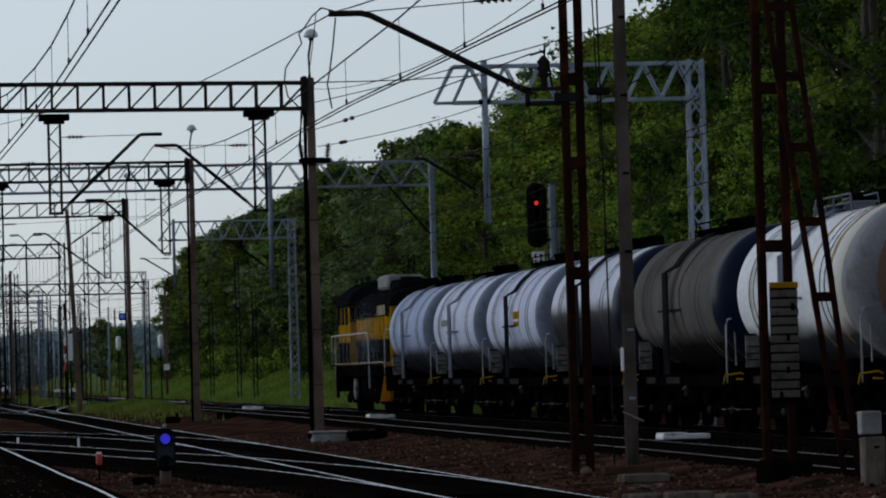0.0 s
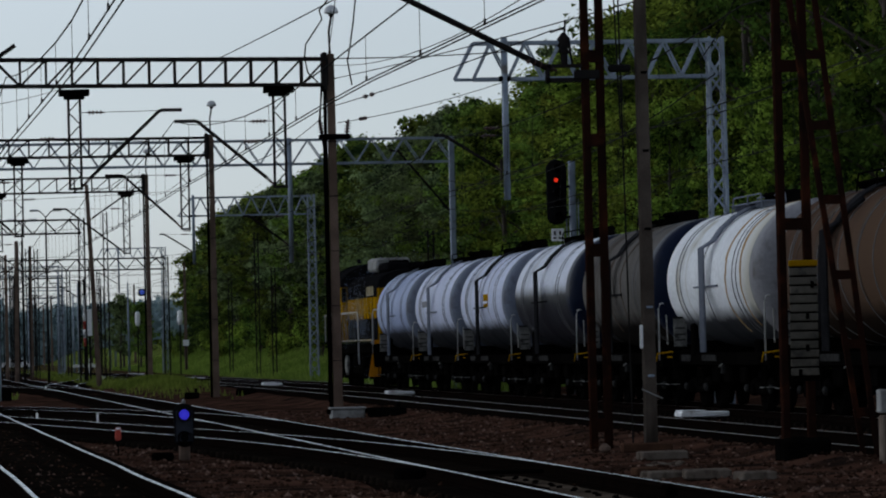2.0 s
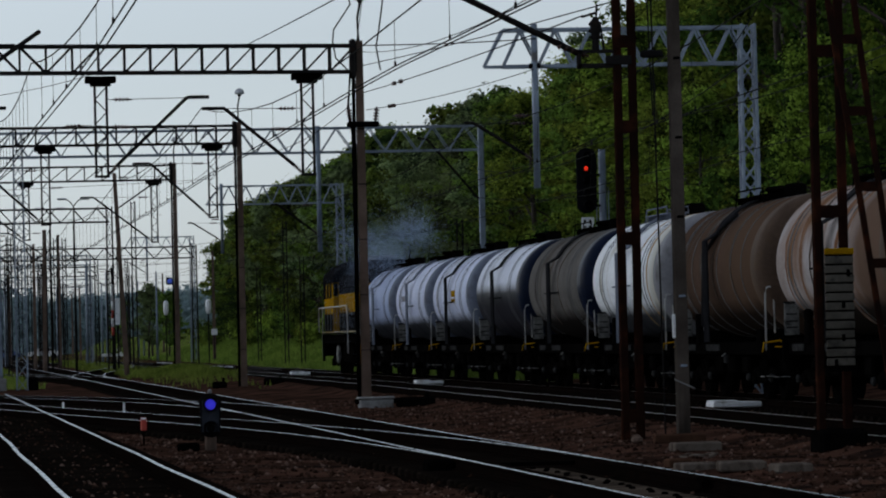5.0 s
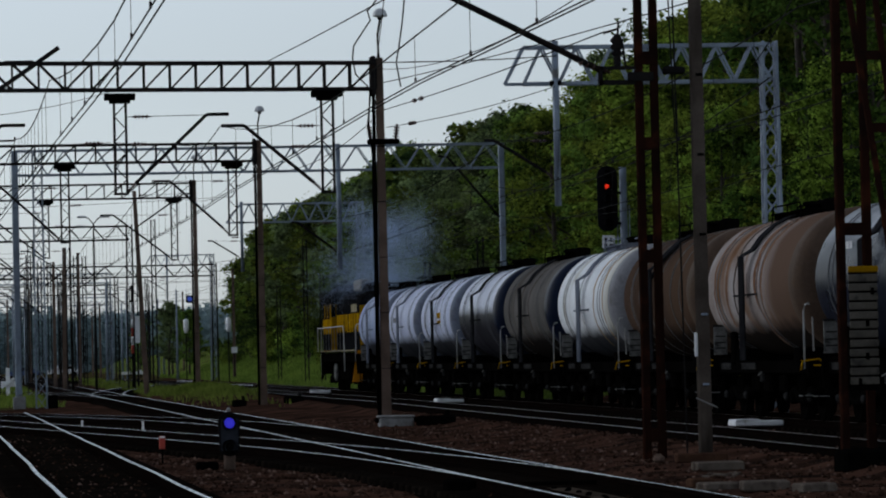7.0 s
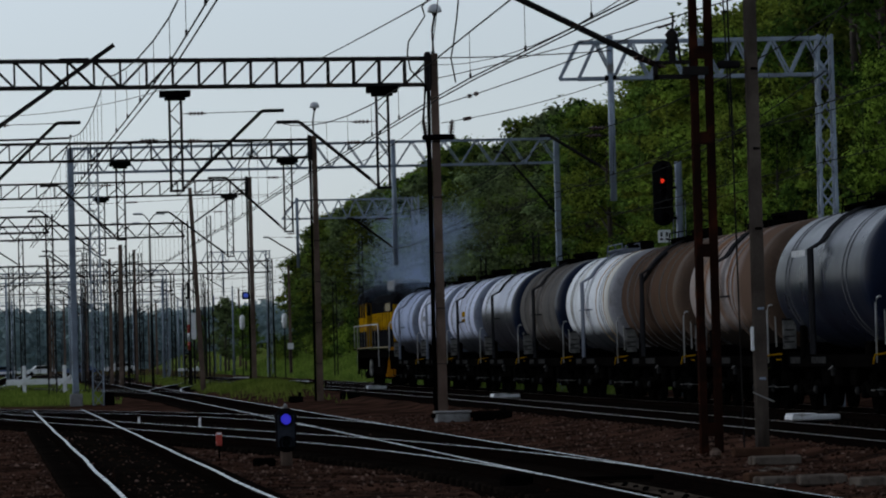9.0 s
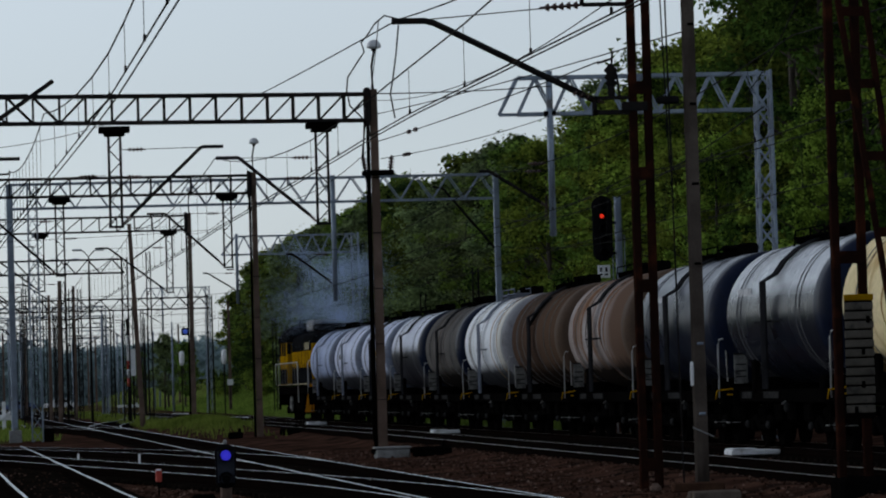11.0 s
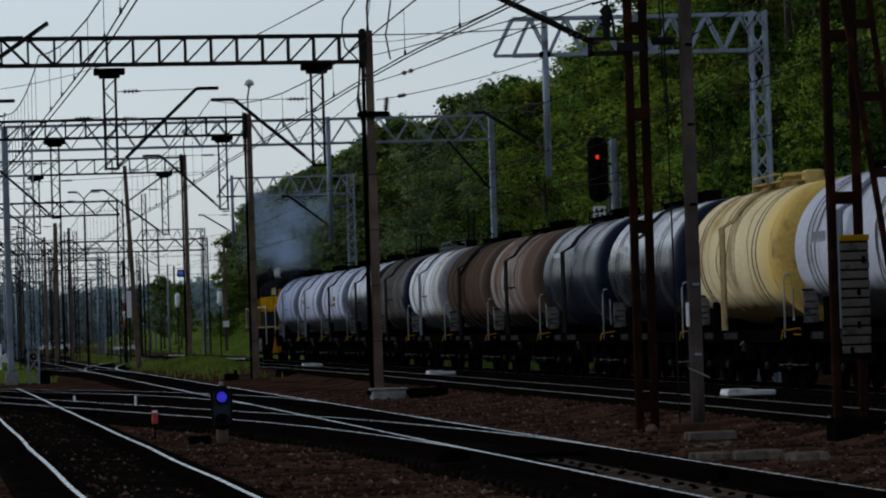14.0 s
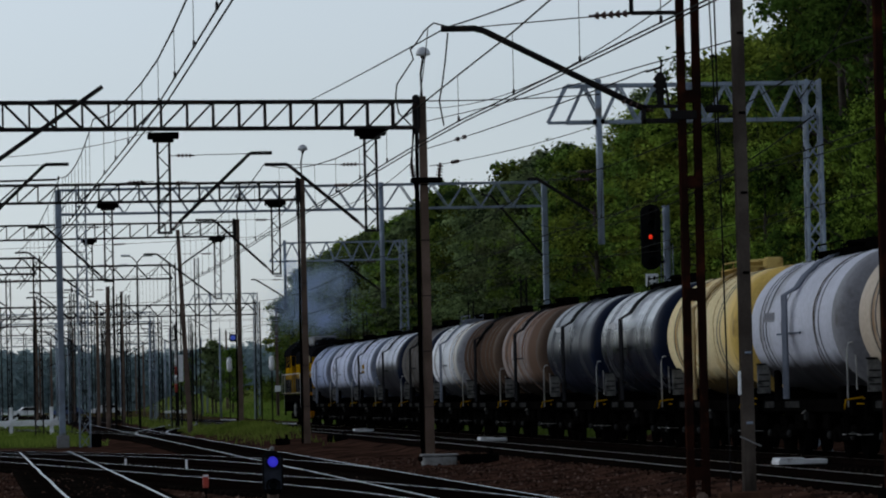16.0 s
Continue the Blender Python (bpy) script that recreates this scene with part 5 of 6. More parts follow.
def broad_tree(seed, h, width, leaf, base=0.2, per=112, size=0.105, label="tall broad-leaved tree in full leaf at the wood's edge"):
    r = random.Random(seed)
    t = thing("tree", (0, 0, 0), label, "tree", "trees of the wood")
    trunk = Kit().tube([(0, 0, -0.6), (r.uniform(-0.15, 0.15), 0.1, h * 0.3), (r.uniform(-0.4, 0.4), r.uniform(-0.3, 0.3), h * 0.62), (r.uniform(-0.3, 0.3), 0, h * 0.92)], 0.24, 8, 0.03)
    centres, spread = [], []
    for i in range(17):
        u = (i + 0.5) / 17
        z = h * (base + (0.94 - base) * u)
        reach = width * (math.sin(math.pi * min(1, 0.22 + 0.72 * u)) ** 0.8) * r.uniform(0.6, 1.15)
        a = i * 2.4 + r.uniform(-0.5, 0.5)
        tip = (reach * math.cos(a), reach * math.sin(a), z + reach * 0.25)
        trunk.tube([(0, 0, z - reach * 0.35), (tip[0] * 0.5, tip[1] * 0.5, z), tip], 0.09 * (1.2 - u), 5, 0.015)
        for q in range(8):
            f = r.uniform(0.4, 1.1)
            centres.append((tip[0] * f + r.gauss(0, 0.5), tip[1] * f + r.gauss(0, 0.5), z + (tip[2] - z) * f + r.gauss(0, 0.35)))
            spread.append(r.uniform(0.3, 0.8))
    for i in range(14):
        centres.append((r.gauss(0, 0.6), r.gauss(0, 0.6), h * r.uniform(0.78, 0.98)))
        spread.append(r.uniform(0.3, 0.7))
    part("trunk", trunk, BARK, t)
    part("crown", leaf_cloud(centres, per, size, spread, seed), leaf, t)
    return t


def spruce(seed, h, width):
    r = random.Random(seed)
    t = thing("tree", (0, 0, 0), "dark spruce with drooping tiers of needles", "tree", "trees of the wood")
    trunk = Kit().tube([(0, 0, -0.6), (0, 0, h * 0.5), (0, 0, h)], 0.2, 7, 0.02)
    centres, spread = [], []
    z = h * 0.08
    while z < h * 0.98:
        reach = width * (1 - z / h) ** 0.85
        for i in range(7):
            a = r.uniform(0, 6.28)
            tip = (reach * math.cos(a), reach * math.sin(a), z - reach * 0.22)
            trunk.tube([(0, 0, z), tip], 0.035, 4, 0.01)
            for f in (0.35, 0.6, 0.85, 1.0):
                centres.append((tip[0] * f, tip[1] * f, z - reach * 0.22 * f + r.gauss(0, 0.06)))
                spread.append(0.16 + 0.3 * (1 - f) + 0.12)
        z += h * 0.045
    part("trunk", trunk, BARK, t)
    part("crown", leaf_cloud(centres, 22, 0.1, spread, seed, 0.6), LEAF_DARK, t)
    return t


def shrub(seed, h, leaf):
    r = random.Random(seed)
    t = thing("shrub", (0, 0, 0), "leafy shrub at the foot of the wood", "shrub", "shrubs of the wood")
    stems, centres, spread = Kit(), [], []
    for i in range(9):
        a, q = r.uniform(0, 6.28), r.uniform(0.3, 1.3)
        tip = (q * math.cos(a), q * math.sin(a), h * r.uniform(0.5, 1.0))
        stems.tube([(0, 0, -0.3), (tip[0] * 0.4, tip[1] * 0.4, tip[2] * 0.6), tip], 0.03, 4, 0.008)
        for f in (0.4, 0.65, 0.9, 1.0):
            centres.append((tip[0] * f * 1.2, tip[1] * f * 1.2, tip[2] * f))
            spread.append(r.uniform(0.3, 0.6))
    part("stem", stems, BARK, t)
    part("leaves", leaf_cloud(centres, 60, 0.09, spread, seed), leaf, t)
    return t


def crown_line(x, y):
    """Height that the crowns reach: the wood's top line along its edge, carried back to the trees behind."""
    e = 29 * y / x
    z = 15.5 + 1.0 * noise.noise((e * 0.045, 3.0, 0.0)) - 1.2 * math.exp(-((e - 211) / 9) ** 2) - 0.6 * math.exp(-((e - 260) / 10) ** 2)
    z += 8.0 * smooth(151, 141, e) - 2.5 * smooth(415, 440, e)
    return 1.46 + (z - 1.46) * x / 29


def build_wood():
    r = random.Random(21)
    heights = (14.5, 13.5, 15.5, 14, 18.5, 19.5, 14.5, 14, 14, 14)
    kinds = [broad_tree(1, 14.5, 3.0, LEAF_PALE), broad_tree(2, 13.5, 2.6, LEAF), broad_tree(3, 15.5, 3.3, LEAF_FRESH), broad_tree(4, 14, 2.3, LEAF_PALE), broad_tree(5, 18.5, 4.2, LEAF_FRESH, 0.1), broad_tree(6, 19.5, 4.4, LEAF_DEEP, 0.1), spruce(7, 14.5, 2.6),
             broad_tree(8, 14, 3.2, LEAF_PALE, per=50, size=0.17), broad_tree(9, 14, 2.9, LEAF, per=50, size=0.17), broad_tree(10, 14, 3.4, LEAF_FRESH, per=50, size=0.17)]
    bushes = [shrub(31, 2.4, LEAF), shrub(32, 1.7, LEAF_FRESH), shrub(33, 3.2, LEAF)]
    used = set()

    def plant(k, x, y, s=0.0, group=kinds):
        src = group[k]
        m = pose(x, y, land(x, y), 0, 0, r.uniform(0, 360))
        wide = s or r.uniform(0.9, 1.12)
        tall = s or (crown_line(x, y) - land(x, y)) / heights[k] * r.uniform(0.86, 1.0)
        if (id(group), k) in used:
            src = copy_thing(src, m)
        used.add((id(group), k))
        src.matrix_world = m
        src.scale = (wide, wide, tall)

    y = 106.0
    while y < 432:
        if y < 137:
            k = r.choice((5, 5, 5, 4)) if y > 120 else 5
        elif y < 207:
            k = r.choice((2, 2, 1))
        elif y < 262:
            k = r.choice((0, 3, 0, 1))
        else:
            k = r.choice((7, 8, 7, 6, 8, 9))
        plant(k, 28.6 + r.uniform(-1.5, 1.5), y)
        y += r.uniform(3.2, 4.8) * (1 + max(0.0, y - 150) / 600)
    y = 130.0
    while y < 520:
        plant(r.choice((7, 8, 9, 8)), 34.5 + r.uniform(-2, 2), y)
        y += r.uniform(4.6, 6.8)
    y = 122.0
    while y < 172:
        plant(r.choice((1, 2, 2)), 25.0 + r.uniform(-0.8, 1.0), y, r.uniform(0.42, 0.62))
        y += r.uniform(6, 12)
    for x, y, s in ((20.6, 452, 0.6), (22.4, 445, 0.52), (21.8, 470, 0.58), (18.6, 480, 0.5), (23.8, 462, 0.45)):
        plant(r.choice((7, 8, 8)), x, y, s)
    y = 85.0
    while y < 450:
        plant(r.choice((0, 1, 2, 2)), (25.6 if y < 175 else 27.2) + r.uniform(-1.5, 1.7), y, r.uniform(0.8, 1.55), bushes)
        y += r.uniform(3.2, 8.5)


build_wood()


def distant_wood():
    r = random.Random(5)
    centres, spread = [], []
    for i in range(620):
        y = r.uniform(820, 960)
        x = r.uniform(-110, 150)
        top = 12.3 + 2.6 * noise.noise((x * 0.045, 0.2, y * 0.004)) + r.uniform(-1.2, 1.0) + 3.0 * smooth(30, 90, x)
        for q in range(5):
            centres.append((x + r.gauss(0, 1.2), y + r.gauss(0, 1.2), top * (q + 0.3) / 5))
            spread.append(r.uniform(1.4, 2.4))
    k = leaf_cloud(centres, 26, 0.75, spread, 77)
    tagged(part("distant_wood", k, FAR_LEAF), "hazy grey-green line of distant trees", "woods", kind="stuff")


distant_wood()


def far_ridge():
    """Plain backdrop of woods at the skyline, its haze painted on as a blue-grey glow."""
    xs = [-400 + 2.0 * i for i in range(400)]
    rings = [[(x, 1010, -2) for x in xs], [(x, 1010, 10.6 + 2.2 * noise.noise((x * 0.03, 1, 0)) + 1.1 * noise.noise((x * 0.2, 2, 0)) + 6 * smooth(20, 120, x)) for x in xs], [(x, 1030, 6) for x in xs]]
    m = glow("glowing_skyline_haze", (0.065, 0.095, 0.105), 0.5)
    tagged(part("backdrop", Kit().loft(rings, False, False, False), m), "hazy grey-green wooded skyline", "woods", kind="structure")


far_ridge()


def grass_patch(name, count, where, height, seed, label):
    """Blades in tufts: two-sided slips bent at the tip."""
    r = random.Random(seed)
    k = Kit()
    for i in range(count):
        x, y = where(r)
        z = land(x, y) - 0.02
        for b in range(5):
            a, h = r.uniform(0, 6.28), height * r.uniform(0.4, 1.15)
            px, py = x + r.gauss(0, 0.12), y + r.gauss(0, 0.12)
            w = 0.02 + 0.012 * h
            dx, dy = math.cos(a), math.sin(a)
            lx, ly = r.gauss(0, 0.3) * h, r.gauss(0, 0.3) * h
            k.add([(px - dx * w, py - dy * w, z), (px + dx * w, py + dy * w, z), (px + lx * 0.5 + dx * w * 0.7, py + ly * 0.5 + dy * w * 0.7, z + h * 0.65), (px + lx, py + ly, z + h)], [(0, 1, 2, 3)])
    tagged(part(name, k, GRASS), label, "grass", kind="stuff")


grass_patch("bank_grass", 9000, lambda r: (r.uniform(20.6, 29), 150 + 330 * r.random() ** 1.3), 0.42, 3, "tall green grass on the railway bank")
grass_patch("yard_grass", 1000, lambda r: (r.gauss(9.4, 0.7), r.gauss(176, 11)), 0.26, 4, "weeds and grass between the tracks")
grass_patch("siding_grass", 2600, lambda r: (r.uniform(-2.2, 3.2), r.uniform(168, 300)), 0.3, 6, "green grass beside the siding")
grass_patch("far_grass", 1600, lambda r: (r.uniform(8.5, 12.0), r.uniform(205, 420)), 0.3, 8, "thin grass between distant tracks")


def loose_stones():
    """Ballast stones lying on the beds and in the yard."""
    r = np.random.default_rng(11)
    n = 42000
    y = 25 + 85 * r.random(n) ** 1.9
    x = -1.0 + 17.5 * r.random(n)
    s = 0.014 + 0.034 * r.random(n) ** 2.5
    octa = np.array([(1, 0, 0), (0, 1, 0), (-1, 0, 0), (0, -1, 0), (0, 0, 0.8), (0, 0, -0.5)])
    d0 = np.minimum(np.abs(x - main_line(y)), np.minimum(np.abs(x - near_line(y)), np.abs(x - through_line(y))))
    keep = (d0 > 1.15) | (r.random(n) < 0.06) | ((x < 3.2) & (d0 < 0.65) & (r.random(n) < 0.6))
    x, y, s = x[keep], y[keep], s[keep]
    n = len(x)
    v = octa[None] * s[:, None, None] * (0.6 + 0.8 * r.random((n, 6, 1)))
    a = r.random(n) * 6.28
    ca, sa = np.cos(a), np.sin(a)
    vx, vy = v[:, :, 0] * ca[:, None] - v[:, :, 1] * sa[:, None], v[:, :, 0] * sa[:, None] + v[:, :, 1] * ca[:, None]
    beds = [near_line, main_line, through_line]
    z = np.empty(n)
    for i in range(n):
        d = min(abs(x[i] - f(y[i])) for f in beds)
        z[i] = -0.17 if d < 1.0 else max(land(x[i], y[i]), -0.215 - 0.14 * (d - 1.2) / 0.45 if d < 1.65 else -9)
    v[:, :, 0], v[:, :, 1], v[:, :, 2] = vx + x[:, None], vy + y[:, None], v[:, :, 2] + z[:, None] + 0.008
    f = np.array([(0, 1, 4), (1, 2, 4), (2, 3, 4), (3, 0, 4), (1, 0, 5), (2, 1, 5), (3, 2, 5), (0, 3, 5)])
    k = Kit()
    k.v = v.reshape(-1, 3).tolist()
    k.f = (f[None] + 6 * np.arange(n)[:, None, None]).reshape(-1, 3).tolist()
    k.s, k.mi = [False] * (8 * n), [0] * (8 * n)
    tagged(part("loose_ballast", k, STONE), "reddish-brown loose ballast stones", "gravel", kind="stuff")


loose_stones()


# ---- wires ----
def catenary(line, supports, label, contact=5.5, top=6.95, sag=0.4, twin=False, zig=0.2, deep=None, drops=10):
    t = thing("catenary", (0, 0, 0), label, "overhead wire", "overhead wires")
    cp, mp = [], []
    for s, (a, b) in enumerate(zip(supports, supports[1:])):
        n = drops
        low = deep[s] if deep and s < len(deep) else sag
        for i in range(n + (s == len(supports) - 2)):
            u = i / n
            y = a + (b - a) * u
            off = zig * (1 - 2 * u) * (1 if s % 2 else -1)
            zc = contact - 0.04 * 4 * u * (1 - u)
            zm = top - low * 4 * u * (1 - u)
            cp.append((line(y) + off, y, zc))
            mp.append((line(y) + off * 0.4, y, zm))
            if 0 < i < n:
                part("dropper", Kit().rod((line(y) + off * 0.4, y, zm), (line(y) + off, y, zc), 0.006, 3).box(line(y) + off, y, zc + 0.03, 0.03, 0.05, 0.08), WIRE, t)
    part("contact_wire", Kit().tube(cp, 0.011, 4), WIRE, t)
    if twin:
        part("contact_wire", Kit().tube([(x + 0.1, y, z) for x, y, z in cp], 0.011, 4), WIRE, t)
    part("messenger_wire", Kit().tube(mp, 0.012, 4), WIRE, t)


catenary(lambda y: 6.37 - 0.009 * (y - 62.5) + 0.03 * max(0.0, 62.5 - y), (5, 40, 102, 146, 192, 240, 300, 380, 460, 540), "overhead wires above the yard track", top=7.2, twin=True, zig=0.0, deep=(0.5, 1.2), drops=12)
catenary(lambda y: 2.07 - 0.0125 * (y - 43.3) - 0.0095 * max(0.0, y - 57), (10, 34, 78, 98, 146), "overhead wires above the siding", top=6.75, sag=0.3, twin=True, zig=0.0, deep=(0.4, 0.7))
catenary(through_line, (25, 66, 108, 164, 232, 330, 430, 530), "overhead wires above the running track")
catenary(train_line, (25, 66, 108, 164, 232, 330, 430, 530), "overhead wires above the tank train")
catenary(far_line, (98, 146, 192, 240, 300, 380, 460), "overhead wires above the distant siding")
catenary(lambda y: -8.2, (98, 146, 192, 240, 300, 380, 460), "overhead wires over a far track")


def span_wire(a, b, sag, r=0.01, label="slack feeder wire between masts", beads=()):
    t = thing("feeder_wire", (0, 0, 0), label, "overhead wire", "feeder wires")
    a, b = Vector(a), Vector(b)
    part("wire", Kit().tube([a.lerp(b, i / 12) - Vector((0, 0, sag * 4 * (i / 12) * (1 - i / 12))) for i in range(13)], r, 4), WIRE, t)
    for u in beads:
        p0, p1 = a.lerp(b, u) - Vector((0, 0, sag * 4 * u * (1 - u))), a.lerp(b, u + 0.02) - Vector((0, 0, sag * 4 * (u + 0.02) * (0.98 - u)))
        insulator(t, p0, p0 + (p1 - p0).normalized() * 0.45, 0.05, 4)


# cross spans, feeders and jumpers
span_wire((6.50, 62.5, 7.01), (6.89, 98.6, 8.49), 0.02, 0.012, "taut feeder wire from a bracket to the gantry")
span_wire((6.44, 52.0, 6.43), (6.50, 62.5, 7.01), 0.02, 0.012, "taut feeder wire between two masts")
span_wire((6.2, 62.5, 6.98), (9.6, 99.9, 8.3), 0.15, 0.01)
span_wire((9.84, 100, 8.07), (10.78, 62, 6.71), 0.05, 0.012)
span_wire((-1.2, 97, 7.2), (3.5, 98, 7.9), 0.2, 0.01)
span_wire((9.65, 100, 8.56), (15.16, 107.7, 9.21), 0.04, 0.02, "thick earth wire from the gantry mast")
span_wire((9.83, 100, 7.41), (9.52, 62.5, 6.31), 0.05, 0.012, beads=(0.2, 0.24))
span_wire((9.89, 100, 6.99), (15.1, 107.7, 8.42), 0.1, 0.012, beads=(0.12,))
span_wire((9.7, 100, 7.3), (9.7, 146, 8.2), 0.6)
span_wire((9.7, 146, 8.6), (9.7, 192, 9.0), 0.7)
span_wire((10.1, 62.5, 7.5), (9.72, 100, 8.4), 0.5)
span_wire((20.6, 164, 8.1), (16.2, 84, 7.0), 0.9, 0.014, "slack feeder wire beside the running tracks")
span_wire((10.95, 52, 7.2), (20.35, 108, 8.9), 0.25, 0.012)
span_wire((3.3, 97.6, 6.6), (8.2, 99.6, 6.55), 0.05, 0.01, beads=(0.08, 0.86))
span_wire((-6.0, 95, 6.5), (3.2, 97.5, 6.6), 0.08, 0.01, beads=(0.4, 0.93))
span_wire((-10, 146, 6.9), (9.0, 146, 7.2), 0.15, 0.01, beads=(0.3, 0.7))
span_wire((-10, 192, 7.2), (9.4, 192, 7.4), 0.15, 0.01, beads=(0.5,))
span_wire((-14, 240, 6.9), (20.4, 240, 6.8), 0.3, 0.012)
span_wire((-14, 290, 7.3), (20.4, 290, 7.2), 0.3, 0.012)
span_wire((20.4, 108, 6.0), (20.4, 164, 7.0), 0.5, 0.012)
span_wire((20.4, 164, 7.0), (20.6, 232, 7.0), 0.6, 0.012)
for run in (
        ((6.48, 62.5, 7.02), (6.32, 62.8, 7.10), (6.23, 63.4, 7.03), (6.17, 64.2, 6.90), (6.13, 64.6, 6.85), (6.18, 64.7, 6.71), (6.07, 64.8, 6.54), (5.93, 64.9, 6.33), (5.92, 65.0, 6.14), (5.97, 65.1, 5.90), (6.17, 65.2, 5.71)),
        ((6.50, 62.5, 6.92), (6.46, 62.6, 6.49), (6.41, 62.7, 6.11), (6.38, 62.8, 5.91), (6.45, 62.9, 5.55))):
    t = thing("jumper_cable", (0, 0, 0), "slack jumper cable looped between overhead wires", "cable", "jumper cables")
    part("cable", Kit().tube([Vector(p) for p in run], 0.013, 5), WIRE, t)


wr = random.Random(44)
for i in range(16):
    y = wr.uniform(225, 520)
    z = wr.uniform(5.8, 8.4)
    span_wire((-20, (246, 300, 350, 420)[i % 4], z), ((9.0, 17.0, 11.0, 14.0)[i % 4], (246, 300, 350, 420)[i % 4], z + wr.uniform(-0.2, 0.2)), wr.uniform(0.05, 0.4), 0.014, "cross-span wire over the distant yard", (wr.uniform(0.3, 0.8),))


# ---- background masts and gantries ----
def far_gantry(y, x0, x1, z0, z1, masts, drops, label, metal=DARK_STEEL, zig=True):
    g = thing("portal_gantry", (0, y, 0), label, "gantry", "far gantries")
    truss(g, x0, x1, z0, z1, metal, 1.4, 0.6, 0.09, 0.055, zig)
    for x in masts:
        lattice_post(g, x, z1 + 0.1, metal, 0.4, 0.32, 0, 0.8, 0.08)
    for x in drops:
        hanger(g, x, z0, z0 - 2.4, metal, 0.3, 0, False)
        arm(g, x - 0.1, z0 - 2.4, -1, 2.0, 1.7, 0.5)


far_gantry(246, -18, 9.0, 8.7, 9.5, (-18, 9.0), (3.2, -3.0, -9.0), "distant dark lattice gantry over the yard")
far_gantry(300, -20, 17.0, 7.6, 8.4, (-20, -1.5, 17.0), (4.5, -5.0), "distant lattice gantry over the yard")
far_gantry(350, -24, 11.0, 8.2, 9.0, (-24, 11.0), (4.5, -7.0), "distant lattice gantry over the yard", GALV)
far_gantry(420, -26, 14.0, 8.4, 9.3, (-26, 1.5, 14.0), (5.0,), "distant lattice gantry over the yard")
far_gantry(500, -30, 16.0, 8.4, 9.4, (-30, 16.0), (), "distant lattice gantry over the yard", GALV)
# left gantry half seen beyond the grey portal
far_gantry(210, -20, 0.9, 8.0, 8.8, (-20, 0.9), (-4.0, -10), "dark lattice gantry over the sidings")


def yard_mast(x, y, h, kind, lean=0.0, reach=0.0):
    g = thing("yard_mast", (x, y, land(x, y)), {"c": "weathered concrete mast in the yard", "d": "slim dark steel mast in the yard", "g": "grey tubular steel mast in the yard"}[kind], "mast", "yard masts")
    if kind == "c":
        concrete_post(g, 0, h, 0.27, 0.19, 0, lean, False)
    elif kind == "d":
        k = Kit()
        for s in (-0.12, 0.12):
            k.bar((s, 0, -0.2), (s, 0, h), 0.07)
        battens(k, -0.12, 0.12, 0.3, h, 0.6, 0, 0.03, True)
        part("lattice_mast", k, DARK_STEEL, g)
    else:
        part("tube", Kit().tube([(0, 0, -0.2), (0, 0, h * 0.5), (0, 0, h)], 0.13, 8, 0.08), GALV, g)
    if reach:
        s = 1 if reach > 0 else -1
        arm(g, lean + s * 0.1, h - abs(reach) * 0.75 - 0.1, s, abs(reach), abs(reach) * 0.7, 0.6)


for x, y, h, kind, lean, reach in (
        (8.62, 215, 10.5, "c", -0.45, 2.4), (7.24, 298, 9.6, "c", 0, 0), (10.49, 248, 10.1, "d", 0, 0), (3.32, 278, 8.0, "d", 0, 0), (5.2, 300, 9.0, "d", 0, 0), (6.67, 340, 9.2, "d", 0, 0),
        (5.9, 270, 9.2, "d", 0, 0), (6.85, 290, 9.2, "d", 0, 0), (7.5, 292, 9.2, "d", 0, 0), (12.1, 385, 9.2, "d", 0, 0), (15.3, 430, 9.2, "g", 0, 0), (14.4, 356, 9.0, "d", 0, 0), (21.2, 270, 9.5, "d", 0, 0), (5.4, 262, 9.0, "c", 0.1, -2.0), (4.3, 285, 8.6, "d", 0, 2.2), (9.9, 262, 7.6, "d", 0, 0),
        (2.9, 232, 7.8, "d", 0, -1.8), (1.0, 268, 8.4, "c", 0, 2.0), (-0.6, 236, 8.8, "d", 0, -2.0), (6.9, 330, 8.5, "d", 0, 2.0),
        (10.6, 344, 8.2, "g", 0, 0), (13.4, 372, 8.4, "d", 0, -2.0), (16.2, 392, 8.2, "d", 0, 0), (3.2, 372, 8.8, "g", 0, 0),
        (-3.0, 330, 8.8, "c", 0, 2.0), (-6.5, 268, 9.0, "d", 0, 2.0), (5.0, 400, 9, "c", 0, 0), (8.8, 440, 9, "d", 0, 0),
        (11.5, 470, 9, "g", 0, 0), (0.5, 430, 9, "d", 0, 0), (-4.0, 400, 9, "d", 0, 0), (14.6, 500, 9, "c", 0, 0), (2.4, 520, 9, "c", 0, 0),
        (20.8, 172, 6.6, "d", 0, 0), (21.4, 198, 6.2, "d", 0, 0), (21.6, 262, 7.0, "d", 0, 0), (21.6, 300, 7.0, "d", 0, 0)):
    yard_mast(x, y, h, kind, lean, reach)


mr = random.Random(90)
for i in range(30):
    y = mr.uniform(250, 640)
    yard_mast((mr.uniform(-0.012, 0.05) * y), y, mr.uniform(7.5, 9.5), mr.choice("ddgc"), 0, mr.choice((0, 0, 2.0, -2.0)))


